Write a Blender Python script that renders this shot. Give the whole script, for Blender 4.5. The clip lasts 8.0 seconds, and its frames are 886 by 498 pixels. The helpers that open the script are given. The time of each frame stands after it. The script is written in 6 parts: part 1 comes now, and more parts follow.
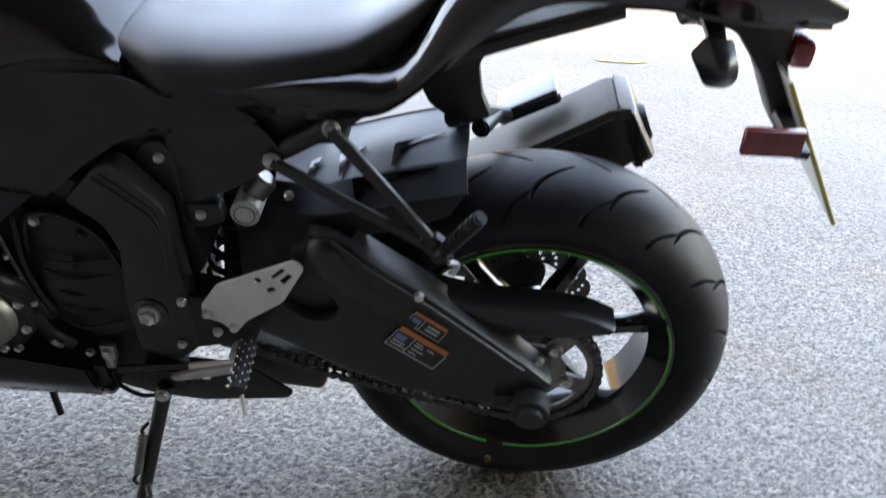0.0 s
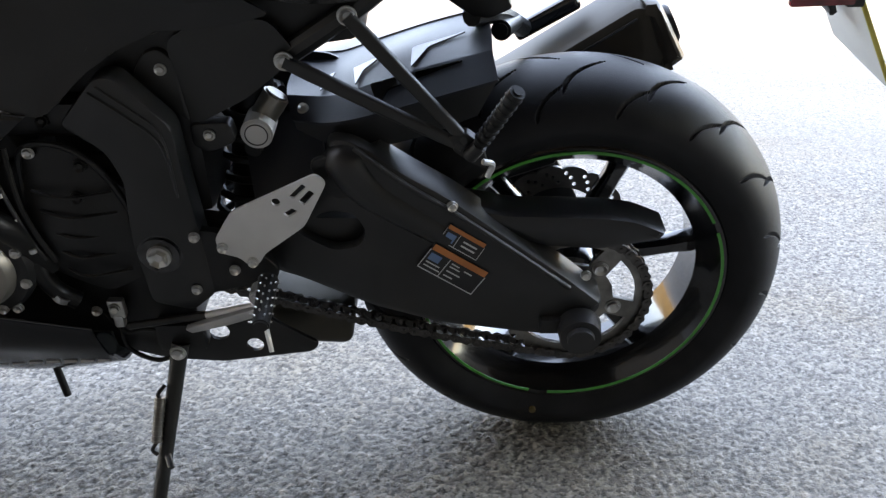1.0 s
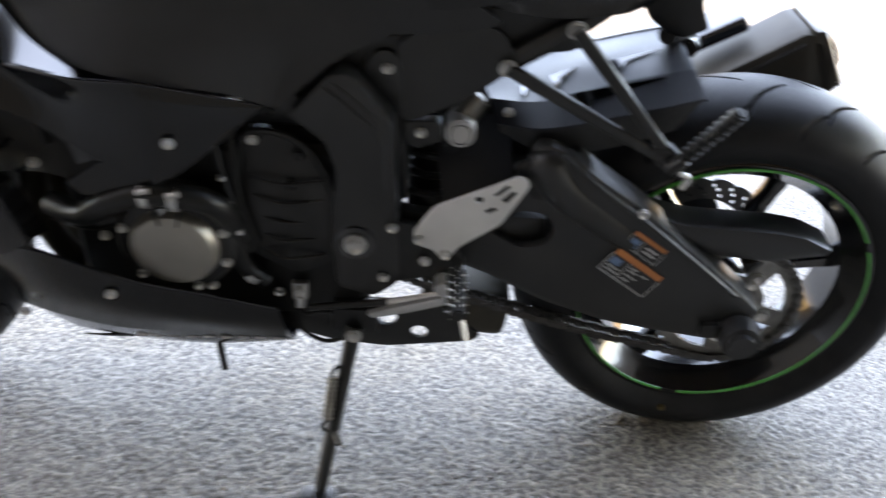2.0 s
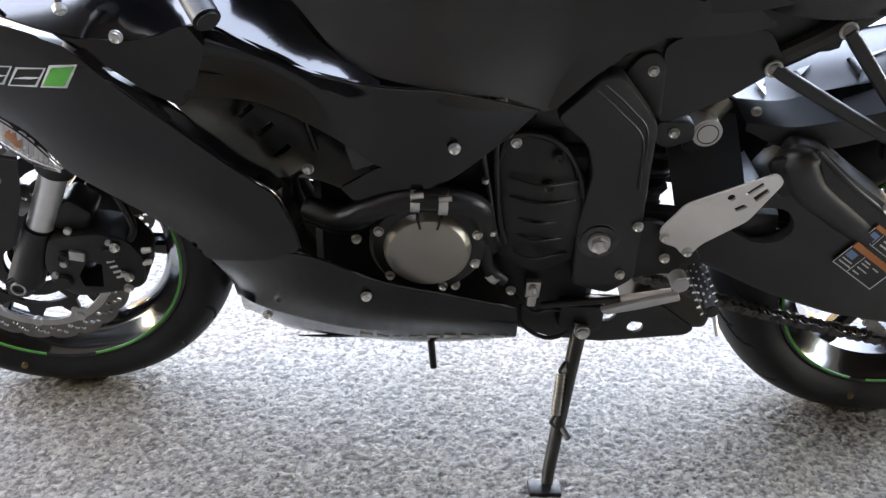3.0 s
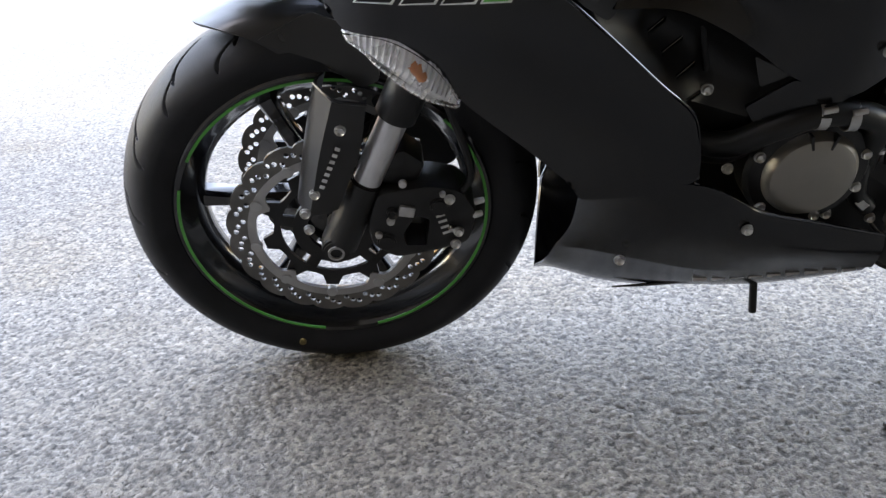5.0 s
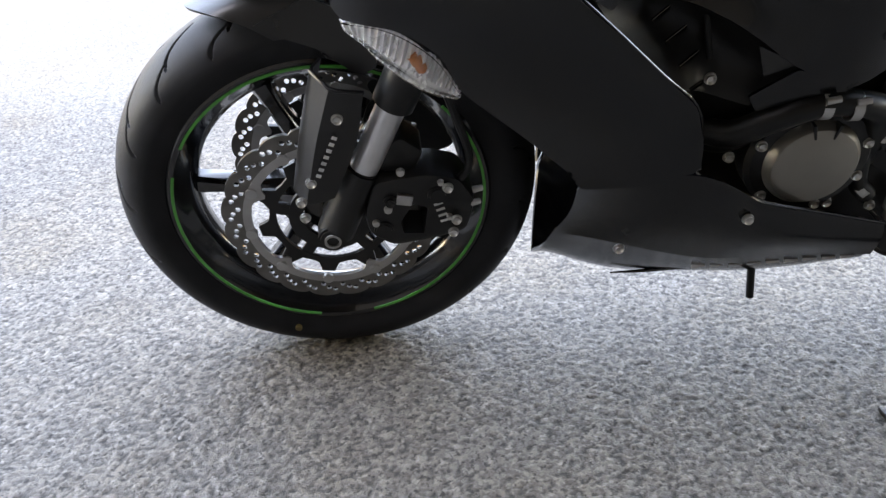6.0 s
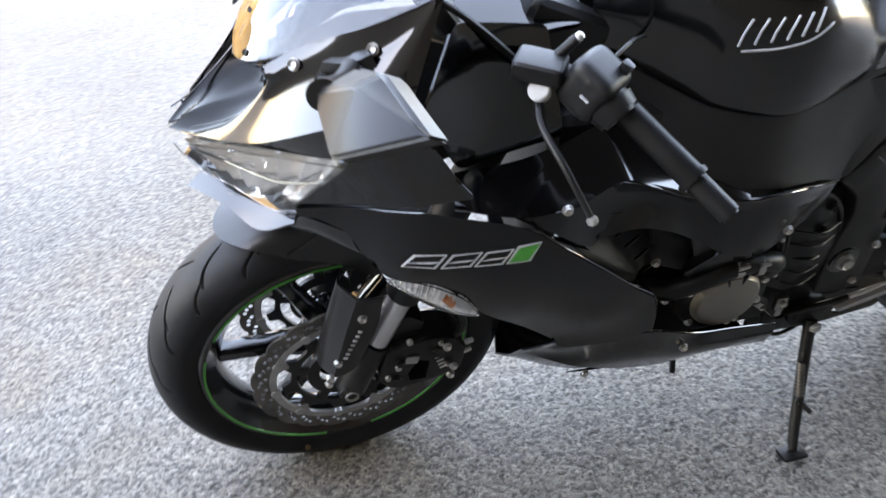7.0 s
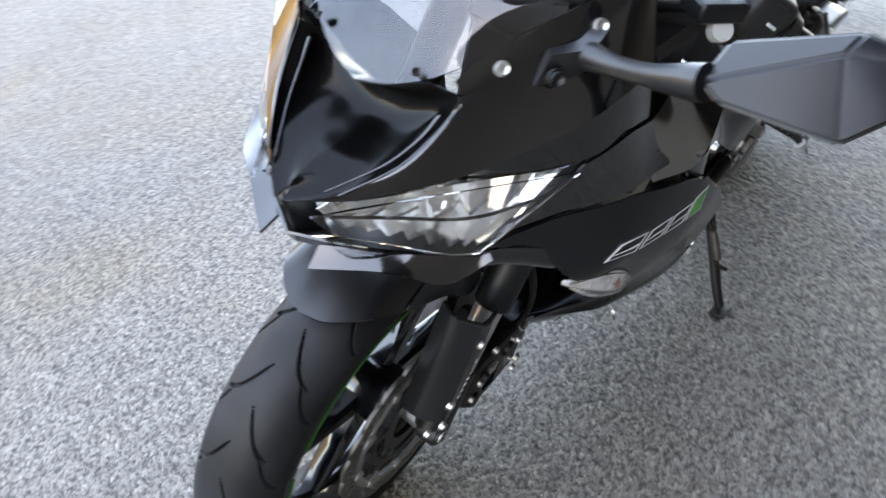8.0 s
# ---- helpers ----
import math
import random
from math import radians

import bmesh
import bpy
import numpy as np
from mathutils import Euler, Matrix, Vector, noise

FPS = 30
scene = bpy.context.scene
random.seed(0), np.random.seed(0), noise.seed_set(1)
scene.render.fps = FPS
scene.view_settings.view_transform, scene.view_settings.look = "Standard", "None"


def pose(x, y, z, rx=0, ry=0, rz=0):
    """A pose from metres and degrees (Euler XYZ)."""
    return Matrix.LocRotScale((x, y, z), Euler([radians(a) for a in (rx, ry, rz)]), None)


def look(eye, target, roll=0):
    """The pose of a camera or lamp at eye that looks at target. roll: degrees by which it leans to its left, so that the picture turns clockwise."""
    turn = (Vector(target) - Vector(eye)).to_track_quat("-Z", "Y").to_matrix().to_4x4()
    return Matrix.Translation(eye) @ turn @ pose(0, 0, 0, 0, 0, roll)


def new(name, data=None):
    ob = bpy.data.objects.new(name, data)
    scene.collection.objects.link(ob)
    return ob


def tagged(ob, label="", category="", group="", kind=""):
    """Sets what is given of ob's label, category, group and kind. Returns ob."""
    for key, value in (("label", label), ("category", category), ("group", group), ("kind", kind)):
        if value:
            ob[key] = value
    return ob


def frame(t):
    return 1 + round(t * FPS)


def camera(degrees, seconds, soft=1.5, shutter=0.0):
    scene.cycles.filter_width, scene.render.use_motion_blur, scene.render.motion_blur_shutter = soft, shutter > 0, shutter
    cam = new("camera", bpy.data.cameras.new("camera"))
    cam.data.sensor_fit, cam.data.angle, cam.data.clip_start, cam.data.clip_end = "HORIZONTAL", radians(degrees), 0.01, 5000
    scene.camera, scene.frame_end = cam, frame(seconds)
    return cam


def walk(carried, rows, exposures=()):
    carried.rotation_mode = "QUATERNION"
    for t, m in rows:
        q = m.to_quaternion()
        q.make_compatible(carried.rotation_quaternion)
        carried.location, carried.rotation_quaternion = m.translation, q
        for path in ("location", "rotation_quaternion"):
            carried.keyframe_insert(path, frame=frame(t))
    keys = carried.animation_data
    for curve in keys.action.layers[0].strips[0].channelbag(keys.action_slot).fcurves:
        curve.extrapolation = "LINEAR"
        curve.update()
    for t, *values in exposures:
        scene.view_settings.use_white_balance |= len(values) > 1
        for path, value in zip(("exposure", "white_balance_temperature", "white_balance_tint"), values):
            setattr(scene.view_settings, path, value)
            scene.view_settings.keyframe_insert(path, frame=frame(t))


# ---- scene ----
from mathutils.bvhtree import BVHTree

cam = camera(55.1, 8.0, 1.4, 0.4)
PATH = [
(0, (-0.1325, -1.2192, 1.0266), (-0.1429, 0.4032, 0.2470), 4.12),
    (0.5, (-0.1628, -1.2249, 0.8465), (-0.1474, 0.4326, 0.1447), 1.14),
    (1, (-0.1806, -1.2102, 0.8177), (-0.1777, 0.4566, 0.1382), -0.41),
    (1.5, (-0.2068, -1.2210, 0.8256), (-0.1869, 0.4384, 0.1284), 0.67),
    (1.7, (-0.2718, -1.2350, 0.8327), (-0.2435, 0.4219, 0.1299), 1.60),
    (2, (-0.4525, -1.2596, 0.8478), (-0.4143, 0.3970, 0.1447), 3.52),
    (2.2, (-0.5804, -1.2738, 0.8570), (-0.5537, 0.3853, 0.1594), 4.29),
    (3.3, (-0.8164, -1.2732, 0.8465), (-0.7444, 0.3729, 0.1218), 2.47),
    (3.5, (-0.8234, -1.2665, 0.8471), (-0.7506, 0.3788, 0.1208), 2.72),
    (4, (-1.0466, -1.2832, 0.8120), (-0.9823, 0.3590, 0.0778), 2.55),
    (4.5, (-1.2650, -1.2531, 0.7675), (-1.2217, 0.3849, 0.0225), -0.54),
    (4.7, (-1.2797, -1.2234, 0.7481), (-1.2286, 0.4150, 0.0043), -1.08),
    (5.8, (-1.2896, -1.1760, 0.7523), (-1.2078, 0.4473, -0.0210), -0.82),
    (6, (-1.2937, -1.1733, 0.7692), (-1.2122, 0.4336, -0.0377), -0.99),
    (6.5, (-1.3153, -1.1933, 0.9734), (-1.2051, 0.3478, 0.0499), -2.06),
    (6.8, (-1.4025, -1.1950, 1.1205), (-1.1624, 0.3198, 0.1783), -1.96),
    (7, (-1.5009, -1.1790, 1.1846), (-1.1196, 0.3032, 0.2372), -1.83),
    (7.3, (-1.6545, -1.0984, 1.2052), (-1.0284, 0.2847, 0.2382), -1.94),
    (7.5, (-1.7572, -0.9770, 1.1934), (-0.9897, 0.3058, 0.1907), -2.77),
    (8, (-2.0036, -0.6621, 1.1853), (-0.8925, 0.2736, 0.1223), -2.58),
]
EXPOSURES = [(0.0, 3.86, 9100, 16), (0.5, 3.73, 9150, 16), (1.0, 3.89, 9200, 16), (2.0, 4.35, 9400, 17), (3.5, 4.75, 9800, 18), (4.0, 4.67, 9750, 18), (4.5, 3.96, 9600, 18), (6.0, 3.97, 9500, 18), (7.0, 3.96, 9300, 17), (7.5, 4.02, 9200, 16), (8.0, 3.61, 9100, 15)]
walk(cam, [(t, look(eye, target, roll)) for t, eye, target, roll in PATH], EXPOSURES)

# ---- light ----
# open shade: the house keeps the sun off the motorcycle, the northern sky lights it, the far yard is sunlit
SUN_HIGH, SUN_FROM = radians(38), radians(225)
world = bpy.data.worlds.new("sky")
scene.world = world
world.use_nodes = True
wn = world.node_tree.nodes
sky = wn.new("ShaderNodeTexSky")
sky.sky_type = "NISHITA"
sky.sun_disc = False
sky.sun_elevation = SUN_HIGH
sky.sun_rotation = SUN_FROM
sky.air_density, sky.dust_density, sky.ozone_density = 1.0, 0.6, 1.0
wn["Background"].inputs["Strength"].default_value = 0.15
haze = wn.new("ShaderNodeMix")  # thin pale haze over the whole sky
haze.data_type, haze.blend_type = "RGBA", "ADD"
haze.inputs[0].default_value = 1.0
haze.inputs[7].default_value = (0.9, 1.3, 2.1, 1)
world.node_tree.links.new(sky.outputs["Color"], haze.inputs[6])
world.node_tree.links.new(haze.outputs[2], wn["Background"].inputs["Color"])

sun_data = bpy.data.lights.new("sun", "SUN")
sun_data.energy, sun_data.angle, sun_data.color = 2.2, radians(0.6), (1.0, 0.93, 0.82)
sun = new("sun", sun_data)
sun.matrix_world = look((math.sin(SUN_FROM) * math.cos(SUN_HIGH), math.cos(SUN_FROM) * math.cos(SUN_HIGH), math.sin(SUN_HIGH)), (0, 0, 0))


# ---- materials ----
def nodes_of(name):
    m = bpy.data.materials.new(name)
    m.use_nodes = True
    return m, m.node_tree.nodes, m.node_tree.links, m.node_tree.nodes["Principled BSDF"]


def mat(name, color, rough=0.5, metal=0.0, coat=0.0, grain=400.0, bump=0.15, vary=0.25, wear=9.0, dust=0.0, spec=0.5, bump_size=0.001):
    """A surface with fine grain, larger uneven patches and a thin veil of dust."""
    m, n, l, b = nodes_of(name)
    co = n.new("ShaderNodeTexCoord")
    big, fine = n.new("ShaderNodeTexNoise"), n.new("ShaderNodeTexNoise")
    big.inputs["Scale"].default_value, big.inputs["Detail"].default_value = wear, 5.0
    fine.inputs["Scale"].default_value, fine.inputs["Detail"].default_value = grain, 3.0
    for t in (big, fine):
        l.new(co.outputs["Object"], t.inputs["Vector"])
    ramp = n.new("ShaderNodeValToRGB")
    low = [c * (1 - vary) for c in color]
    high = [min(1.0, c * (1 + vary) + dust * 0.4) for c in color]
    ramp.color_ramp.elements[0].position, ramp.color_ramp.elements[1].position = 0.35, 0.68
    ramp.color_ramp.elements[0].color, ramp.color_ramp.elements[1].color = (*low, 1), (*high, 1)
    l.new(big.outputs["Fac"], ramp.inputs["Fac"])
    l.new(ramp.outputs["Color"], b.inputs["Base Color"])
    rr = n.new("ShaderNodeMapRange")
    rr.inputs["To Min"].default_value, rr.inputs["To Max"].default_value = max(0.02, rough * 0.8), min(1.0, rough * 1.2)
    l.new(big.outputs["Fac"], rr.inputs["Value"])
    l.new(rr.outputs["Result"], b.inputs["Roughness"])
    b.inputs["Metallic"].default_value = metal
    b.inputs["Specular IOR Level"].default_value = spec
    b.inputs["Coat Weight"].default_value = coat
    b.inputs["Coat Roughness"].default_value = 0.04
    bp = n.new("ShaderNodeBump")
    bp.inputs["Strength"].default_value, bp.inputs["Distance"].default_value = bump, bump_size
    l.new(fine.outputs["Fac"], bp.inputs["Height"])
    l.new(bp.outputs["Normal"], b.inputs["Normal"])
    return m


def asphalt():
    """Coarse worn asphalt: pale stone chips standing proud of a dark binder that also carries shade in the pits, with
    stains at the scale of metres.
    """
    m, n, l, b = nodes_of("asphalt")
    co = n.new("ShaderNodeTexCoord")

    def noise_at(scale, detail, rough=0.5):
        t = n.new("ShaderNodeTexNoise")
        t.inputs["Scale"].default_value, t.inputs["Detail"].default_value, t.inputs["Roughness"].default_value = scale, detail, rough
        l.new(co.outputs["Object"], t.inputs["Vector"])
        return t.outputs["Fac"]

    def remap(value, a, b_, c, d):
        r = n.new("ShaderNodeMapRange")
        for key, v in (("From Min", a), ("From Max", b_), ("To Min", c), ("To Max", d)):
            r.inputs[key].default_value = v
        l.new(value, r.inputs["Value"])
        return r.outputs["Result"]

    def math_of(op, p, q):
        r = n.new("ShaderNodeMath")
        r.operation = op
        for k, v in enumerate((p, q)):
            if isinstance(v, (int, float)):
                r.inputs[k].default_value = v
            else:
                l.new(v, r.inputs[k])
        return r.outputs[0]

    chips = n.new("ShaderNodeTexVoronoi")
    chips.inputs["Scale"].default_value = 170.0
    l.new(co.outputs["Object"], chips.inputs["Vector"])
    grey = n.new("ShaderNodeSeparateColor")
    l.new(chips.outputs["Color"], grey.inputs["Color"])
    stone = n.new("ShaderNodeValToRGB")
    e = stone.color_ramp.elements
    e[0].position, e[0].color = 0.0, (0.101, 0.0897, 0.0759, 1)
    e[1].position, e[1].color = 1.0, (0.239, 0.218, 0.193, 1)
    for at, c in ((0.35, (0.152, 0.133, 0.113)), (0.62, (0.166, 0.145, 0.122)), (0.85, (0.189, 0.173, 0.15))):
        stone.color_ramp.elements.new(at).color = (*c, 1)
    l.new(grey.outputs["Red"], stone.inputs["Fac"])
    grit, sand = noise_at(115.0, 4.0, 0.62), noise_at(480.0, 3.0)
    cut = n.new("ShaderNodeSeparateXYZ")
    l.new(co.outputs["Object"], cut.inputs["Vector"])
    # low spots take the binder colour, kept extra dark as shade in the pits
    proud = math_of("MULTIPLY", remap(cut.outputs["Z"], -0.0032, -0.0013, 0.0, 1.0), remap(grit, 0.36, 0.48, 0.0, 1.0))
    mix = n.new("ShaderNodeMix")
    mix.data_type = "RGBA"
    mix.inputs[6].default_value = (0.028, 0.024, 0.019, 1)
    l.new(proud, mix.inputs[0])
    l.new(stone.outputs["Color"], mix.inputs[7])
    tone = math_of("MULTIPLY", remap(noise_at(0.9, 6.0), 0.25, 0.75, 0.72, 1.12), remap(noise_at(38.0, 5.0, 0.65), 0.3, 0.7, 0.66, 1.34))
    scale = n.new("ShaderNodeVectorMath")
    scale.operation = "SCALE"
    dirt = n.new("ShaderNodeMix")
    dirt.data_type = "RGBA"
    dirt.blend_type = "MULTIPLY"
    dirt.inputs[7].default_value = (0.92, 0.85, 0.73, 1)
    l.new(remap(noise_at(1.7, 5.0, 0.6), 0.46, 0.66, 0.0, 1.0), dirt.inputs[0])
    l.new(mix.outputs[2], dirt.inputs[6])
    l.new(dirt.outputs[2], scale.inputs[0])
    l.new(tone, scale.inputs["Scale"])
    l.new(scale.outputs[0], b.inputs["Base Color"])
    b.inputs["Roughness"].default_value = 0.62
    b.inputs["Specular IOR Level"].default_value = 0.45
    bp = n.new("ShaderNodeBump")
    bp.inputs["Strength"].default_value, bp.inputs["Distance"].default_value = 0.55, 0.005
    l.new(math_of("ADD", math_of("MULTIPLY", grit, 1.6), math_of("MULTIPLY", sand, 0.8)), bp.inputs["Height"])
    l.new(bp.outputs["Normal"], b.inputs["Normal"])
    return m


def clear(name, color=(1, 1, 1), rough=0.02):
    m, n, l, b = nodes_of(name)
    b.inputs["Base Color"].default_value = (*color, 1)
    b.inputs["Roughness"].default_value = rough
    b.inputs["Transmission Weight"].default_value = 1.0
    b.inputs["IOR"].default_value = 1.45
    return m


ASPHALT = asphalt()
PAINT = mat("satin_black_paint", (0.0030, 0.0031, 0.0036), 0.16, 0.0, 0.0, 900, 0.06, 0.3, 6, 0.001, 0.38)
GLOSS = mat("gloss_black_paint", (0.002, 0.002, 0.00225), 0.08, 0.0, 0.6, 300, 0.02, 0.2, 5, 0.001, 0.5, 0.0005)
TANK = mat("gloss_black_tank_paint", (0.00225, 0.00225, 0.0025), 0.14, 0.0, 0.3, 500, 0.03, 0.2, 5, 0.001)
PLASTIC = mat("black_textured_plastic", (0.0110, 0.0112, 0.0121), 0.36, 0.0, 0.0, 1500, 0.3, 0.25, 12, 0.002, 0.36)
SHEEN = mat("smooth_black_plastic", (0.0065, 0.0065, 0.00725), 0.30, 0.0, 0.0, 900, 0.08, 0.25, 8, 0.002, 0.48)
CASTING = mat("black_cast_metal", (0.0075, 0.0075, 0.0078), 0.38, 0.1, 0.0, 700, 0.4, 0.3, 20, 0.003, 0.34)
FRAME_BLACK = mat("black_frame_coating", (0.0125, 0.0127, 0.0130), 0.36, 0.0, 0.0, 1200, 0.2, 0.25, 10, 0.003, 0.38)
RUBBER = mat("tyre_rubber", (0.0115, 0.0118, 0.0132), 0.5, 0.0, 0.0, 700, 0.3, 0.3, 14, 0.003, 0.16)
GROOVE = mat("hose_rubber", (0.0035, 0.0035, 0.0035), 0.4, 0.0, 0.0, 300, 0.2, 0.3, 20, 0.002, 0.28)
RIM = mat("gloss_black_rim", (0.004, 0.004, 0.0045), 0.14, 0.0, 0.4, 300, 0.03, 0.3, 9, 0.006)
ALU = mat("satin_aluminium", (0.3596, 0.3596, 0.3534), 0.38, 0.55, 0.0, 900, 0.12, 0.12, 14)
STEEL = mat("zinc_steel", (0.46, 0.455, 0.44), 0.34, 0.85, 0.0, 500, 0.1, 0.2, 30)
DISC = mat("brake_disc_steel", (0.145, 0.138, 0.128), 0.38, 0.85, 0.0, 600, 0.2, 0.25, 22)
DISC_RING = mat("brushed_disc_ring", (0.36, 0.355, 0.345), 0.36, 0.75, 0.0, 600, 0.2, 0.15, 22)
CHROME = mat("chromed_tube", (0.56, 0.56, 0.57), 0.3, 0.6, 0.0, 300, 0.04, 0.1, 18)
BRONZE = mat("bronze_engine_cover", (0.23, 0.215, 0.19), 0.38, 0.75, 0.0, 800, 0.12, 0.12, 8)
MUFFLER = mat("dark_steel_muffler", (0.036, 0.031, 0.024), 0.45, 0.2, 0.0, 400, 0.06, 0.35, 8, 0.001, 0.25)
CAP_STEEL = mat("brushed_end_cap", (0.045, 0.038, 0.03), 0.35, 0.5, 0.0, 500, 0.1, 0.2, 9)
BRIGHT = mat("bead_blasted_aluminium", (0.52, 0.515, 0.50), 0.45, 0.2, 0.0, 900, 0.1, 0.08, 14)
FENDER = mat("satin_black_fender_plastic", (0.014, 0.0155, 0.021), 0.45, 0.0, 0.0, 1100, 0.12, 0.2, 8, 0.002, 0.34)
CHAMBER = mat("heat_tinted_chamber", (0.062, 0.0558, 0.0434), 0.45, 0.6, 0.0, 300, 0.2, 0.3, 9)
CHAIN = mat("oiled_chain_steel", (0.0744, 0.0713, 0.0682), 0.38, 0.8, 0.0, 500, 0.2, 0.35, 60)
SPROCKET = mat("plain_sprocket_steel", (0.1984, 0.1922, 0.1798), 0.42, 0.8, 0.0, 500, 0.2, 0.3, 40)
GREEN = mat("green_tape", (0.035, 0.32, 0.045), 0.4, 0.0, 0.0, 500, 0.05, 0.15, 20)
PALE_GREEN = mat("green_rubber_line", (0.015, 0.05, 0.025), 0.6)
BOWL = mat("moulded_reflector", (0.72, 0.72, 0.72), 0.28, 0.35, 0.3, 60, 0.2, 0.05, 30)
DOT = mat("dull_yellow_dot", (0.10, 0.075, 0.025), 0.6)
ORANGE = mat("orange_print", (0.375, 0.12, 0.03), 0.5, 0.0, 0.0, 500, 0.05, 0.1, 20)
BLUE = mat("blue_print", (0.08, 0.15, 0.275), 0.5, 0.0, 0.0, 500, 0.05, 0.1, 20)
PALE = mat("pale_print", (0.45, 0.455, 0.46), 0.5, 0.0, 0.0, 500, 0.05, 0.1, 20)
RED = mat("red_reflector", (0.132, 0.0072, 0.0096), 0.2, 0.0, 0.5, 260, 0.5, 0.3, 30)
AMBER = mat("amber_bulb", (0.51, 0.15, 0.03), 0.3, 0.0, 0.3, 200, 0.1, 0.1, 20)
SILVER = mat("lamp_reflector", (0.80, 0.80, 0.80), 0.12, 0.9, 0.0, 60, 0.2, 0.05, 30)
PLATE_WHITE = mat("white_plate", (0.39, 0.39, 0.37), 0.4, 0.0, 0.0, 300, 0.05, 0.08, 10)
YELLOW = mat("yellow_paint", (0.36, 0.29, 0.05), 0.6, 0.0, 0.0, 300, 0.3, 0.25, 12)
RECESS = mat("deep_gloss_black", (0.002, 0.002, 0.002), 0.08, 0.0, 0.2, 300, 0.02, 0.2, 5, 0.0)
SEAT = mat("seat_vinyl", (0.0060, 0.0060, 0.0068), 0.30, 0.0, 0.0, 900, 0.35, 0.2, 8, 0.002, 0.36)
WALL = mat("brown_render", (0.080, 0.064, 0.049), 0.85, 0.0, 0.0, 60, 0.5, 0.2, 2, 0.0, 0.3, 0.004)
FAR_WALL = mat("ochre_render", (0.21, 0.145, 0.065), 0.85, 0.0, 0.0, 60, 0.5, 0.25, 1.2, 0.0, 0.3, 0.004)
SHELL = mat("matte_mirror_plastic", (0.0065, 0.0066, 0.0076), 0.34, 0.0, 0.0, 1100, 0.15, 0.15, 8, 0.002, 0.29)
STONE = mat("pale_stone", (0.275, 0.265, 0.25), 0.8, 0.0, 0.0, 300, 0.3, 0.2, 60)
LENS = clear("clear_lens")
INTAKE = mat("dark_intake_plastic", (0.0015, 0.0015, 0.0016), 0.14, 0.0, 0.0, 900, 0.04, 0.2, 8, 0.0, 0.12)
SCREEN = clear("smoked_screen", (0.55, 0.57, 0.6))

# ---- building helpers ----
LEAN = radians(13.5)
BASE = Matrix.Translation((0, 0.0735, 0.0027)) @ Matrix.Rotation(LEAN, 4, "X")


def finish(ob, angle=35):
    me = ob.data
    me.polygons.foreach_set("use_smooth", [True] * len(me.polygons))
    me.set_sharp_from_angle(angle=radians(angle))
    return ob


def part(name, bm, material, parent, label="", angle=35):
    """Links a bmesh as one mesh object under a thing or a part."""
    bmesh.ops.recalc_face_normals(bm, faces=bm.faces)
    me = bpy.data.meshes.new(name)
    bm.to_mesh(me)
    bm.free()
    me.materials.append(material)
    ob = new(name, me)
    ob.parent = parent
    finish(ob, angle)
    return tagged(ob, label)


def again(name, data, parent, m):
    """One more part on the same mesh, at the pose m."""
    ob = new(name, data)
    ob.parent = parent
    ob.matrix_basis = m
    return ob


def axes_to(d):
    return Vector(d).to_track_quat("Z", "Y").to_matrix().to_4x4()


def add_cone(bm, a, b, r1, r2, seg=20, caps=True):
    a, b = Vector(a), Vector(b)
    d = b - a
    m = Matrix.Translation((a + b) / 2) @ axes_to(d)
    bmesh.ops.create_cone(bm, cap_ends=caps, segments=seg, radius1=r1, radius2=r2, depth=d.length, matrix=m)


def rod(a, b, r1, r2=None, seg=20, bevel=0.0):
    bm = bmesh.new()
    add_cone(bm, a, b, r1, r1 if r2 is None else r2, seg)
    if bevel:
        rim = [e for e in bm.edges if len(e.link_faces) == 2 and e.calc_face_angle(0) > 0.8]
        bmesh.ops.bevel(bm, geom=rim, offset=bevel, segments=2, affect="EDGES")
    return bm


def smooth_line(pts, steps):
    """Catmull-Rom through the points."""
    p = [Vector(q) for q in pts]
    p = [p[0] * 2 - p[1]] + p + [p[-1] * 2 - p[-2]]
    out = []
    for i in range(1, len(p) - 2):
        for k in range(steps):
            t = k / steps
            out.append(0.5 * (2 * p[i] + (p[i + 1] - p[i - 1]) * t + (2 * p[i - 1] - 5 * p[i] + 4 * p[i + 1] - p[i + 2]) * t * t
                              + (3 * p[i] - p[i - 1] - 3 * p[i + 1] + p[i + 2]) * t ** 3))
    out.append(p[-2].copy())
    return out


def add_tube(bm, pts, radius, seg=12, steps=6):
    line = smooth_line(pts, steps) if steps > 1 else [Vector(p) for p in pts]
    rings = []
    side = None
    for i, p in enumerate(line):
        d = (line[min(i + 1, len(line) - 1)] - line[max(i - 1, 0)]).normalized()
        if side is None:
            side = d.orthogonal().normalized()
        side = (side - d * side.dot(d)).normalized()
        up = d.cross(side)
        r = radius(i / (len(line) - 1)) if callable(radius) else radius
        rings.append([bm.verts.new(p + r * (math.cos(a) * side + math.sin(a) * up)) for a in (2 * math.pi * k / seg for k in range(seg))])
    for a, b in zip(rings, rings[1:]):
        for k in range(seg):
            bm.faces.new((a[k], a[(k + 1) % seg], b[(k + 1) % seg], b[k]))
    bm.faces.new(rings[0])
    bm.faces.new(rings[-1])


def tube(pts, radius, seg=12, steps=6):
    bm = bmesh.new()
    add_tube(bm, pts, radius, seg, steps)
    return bm


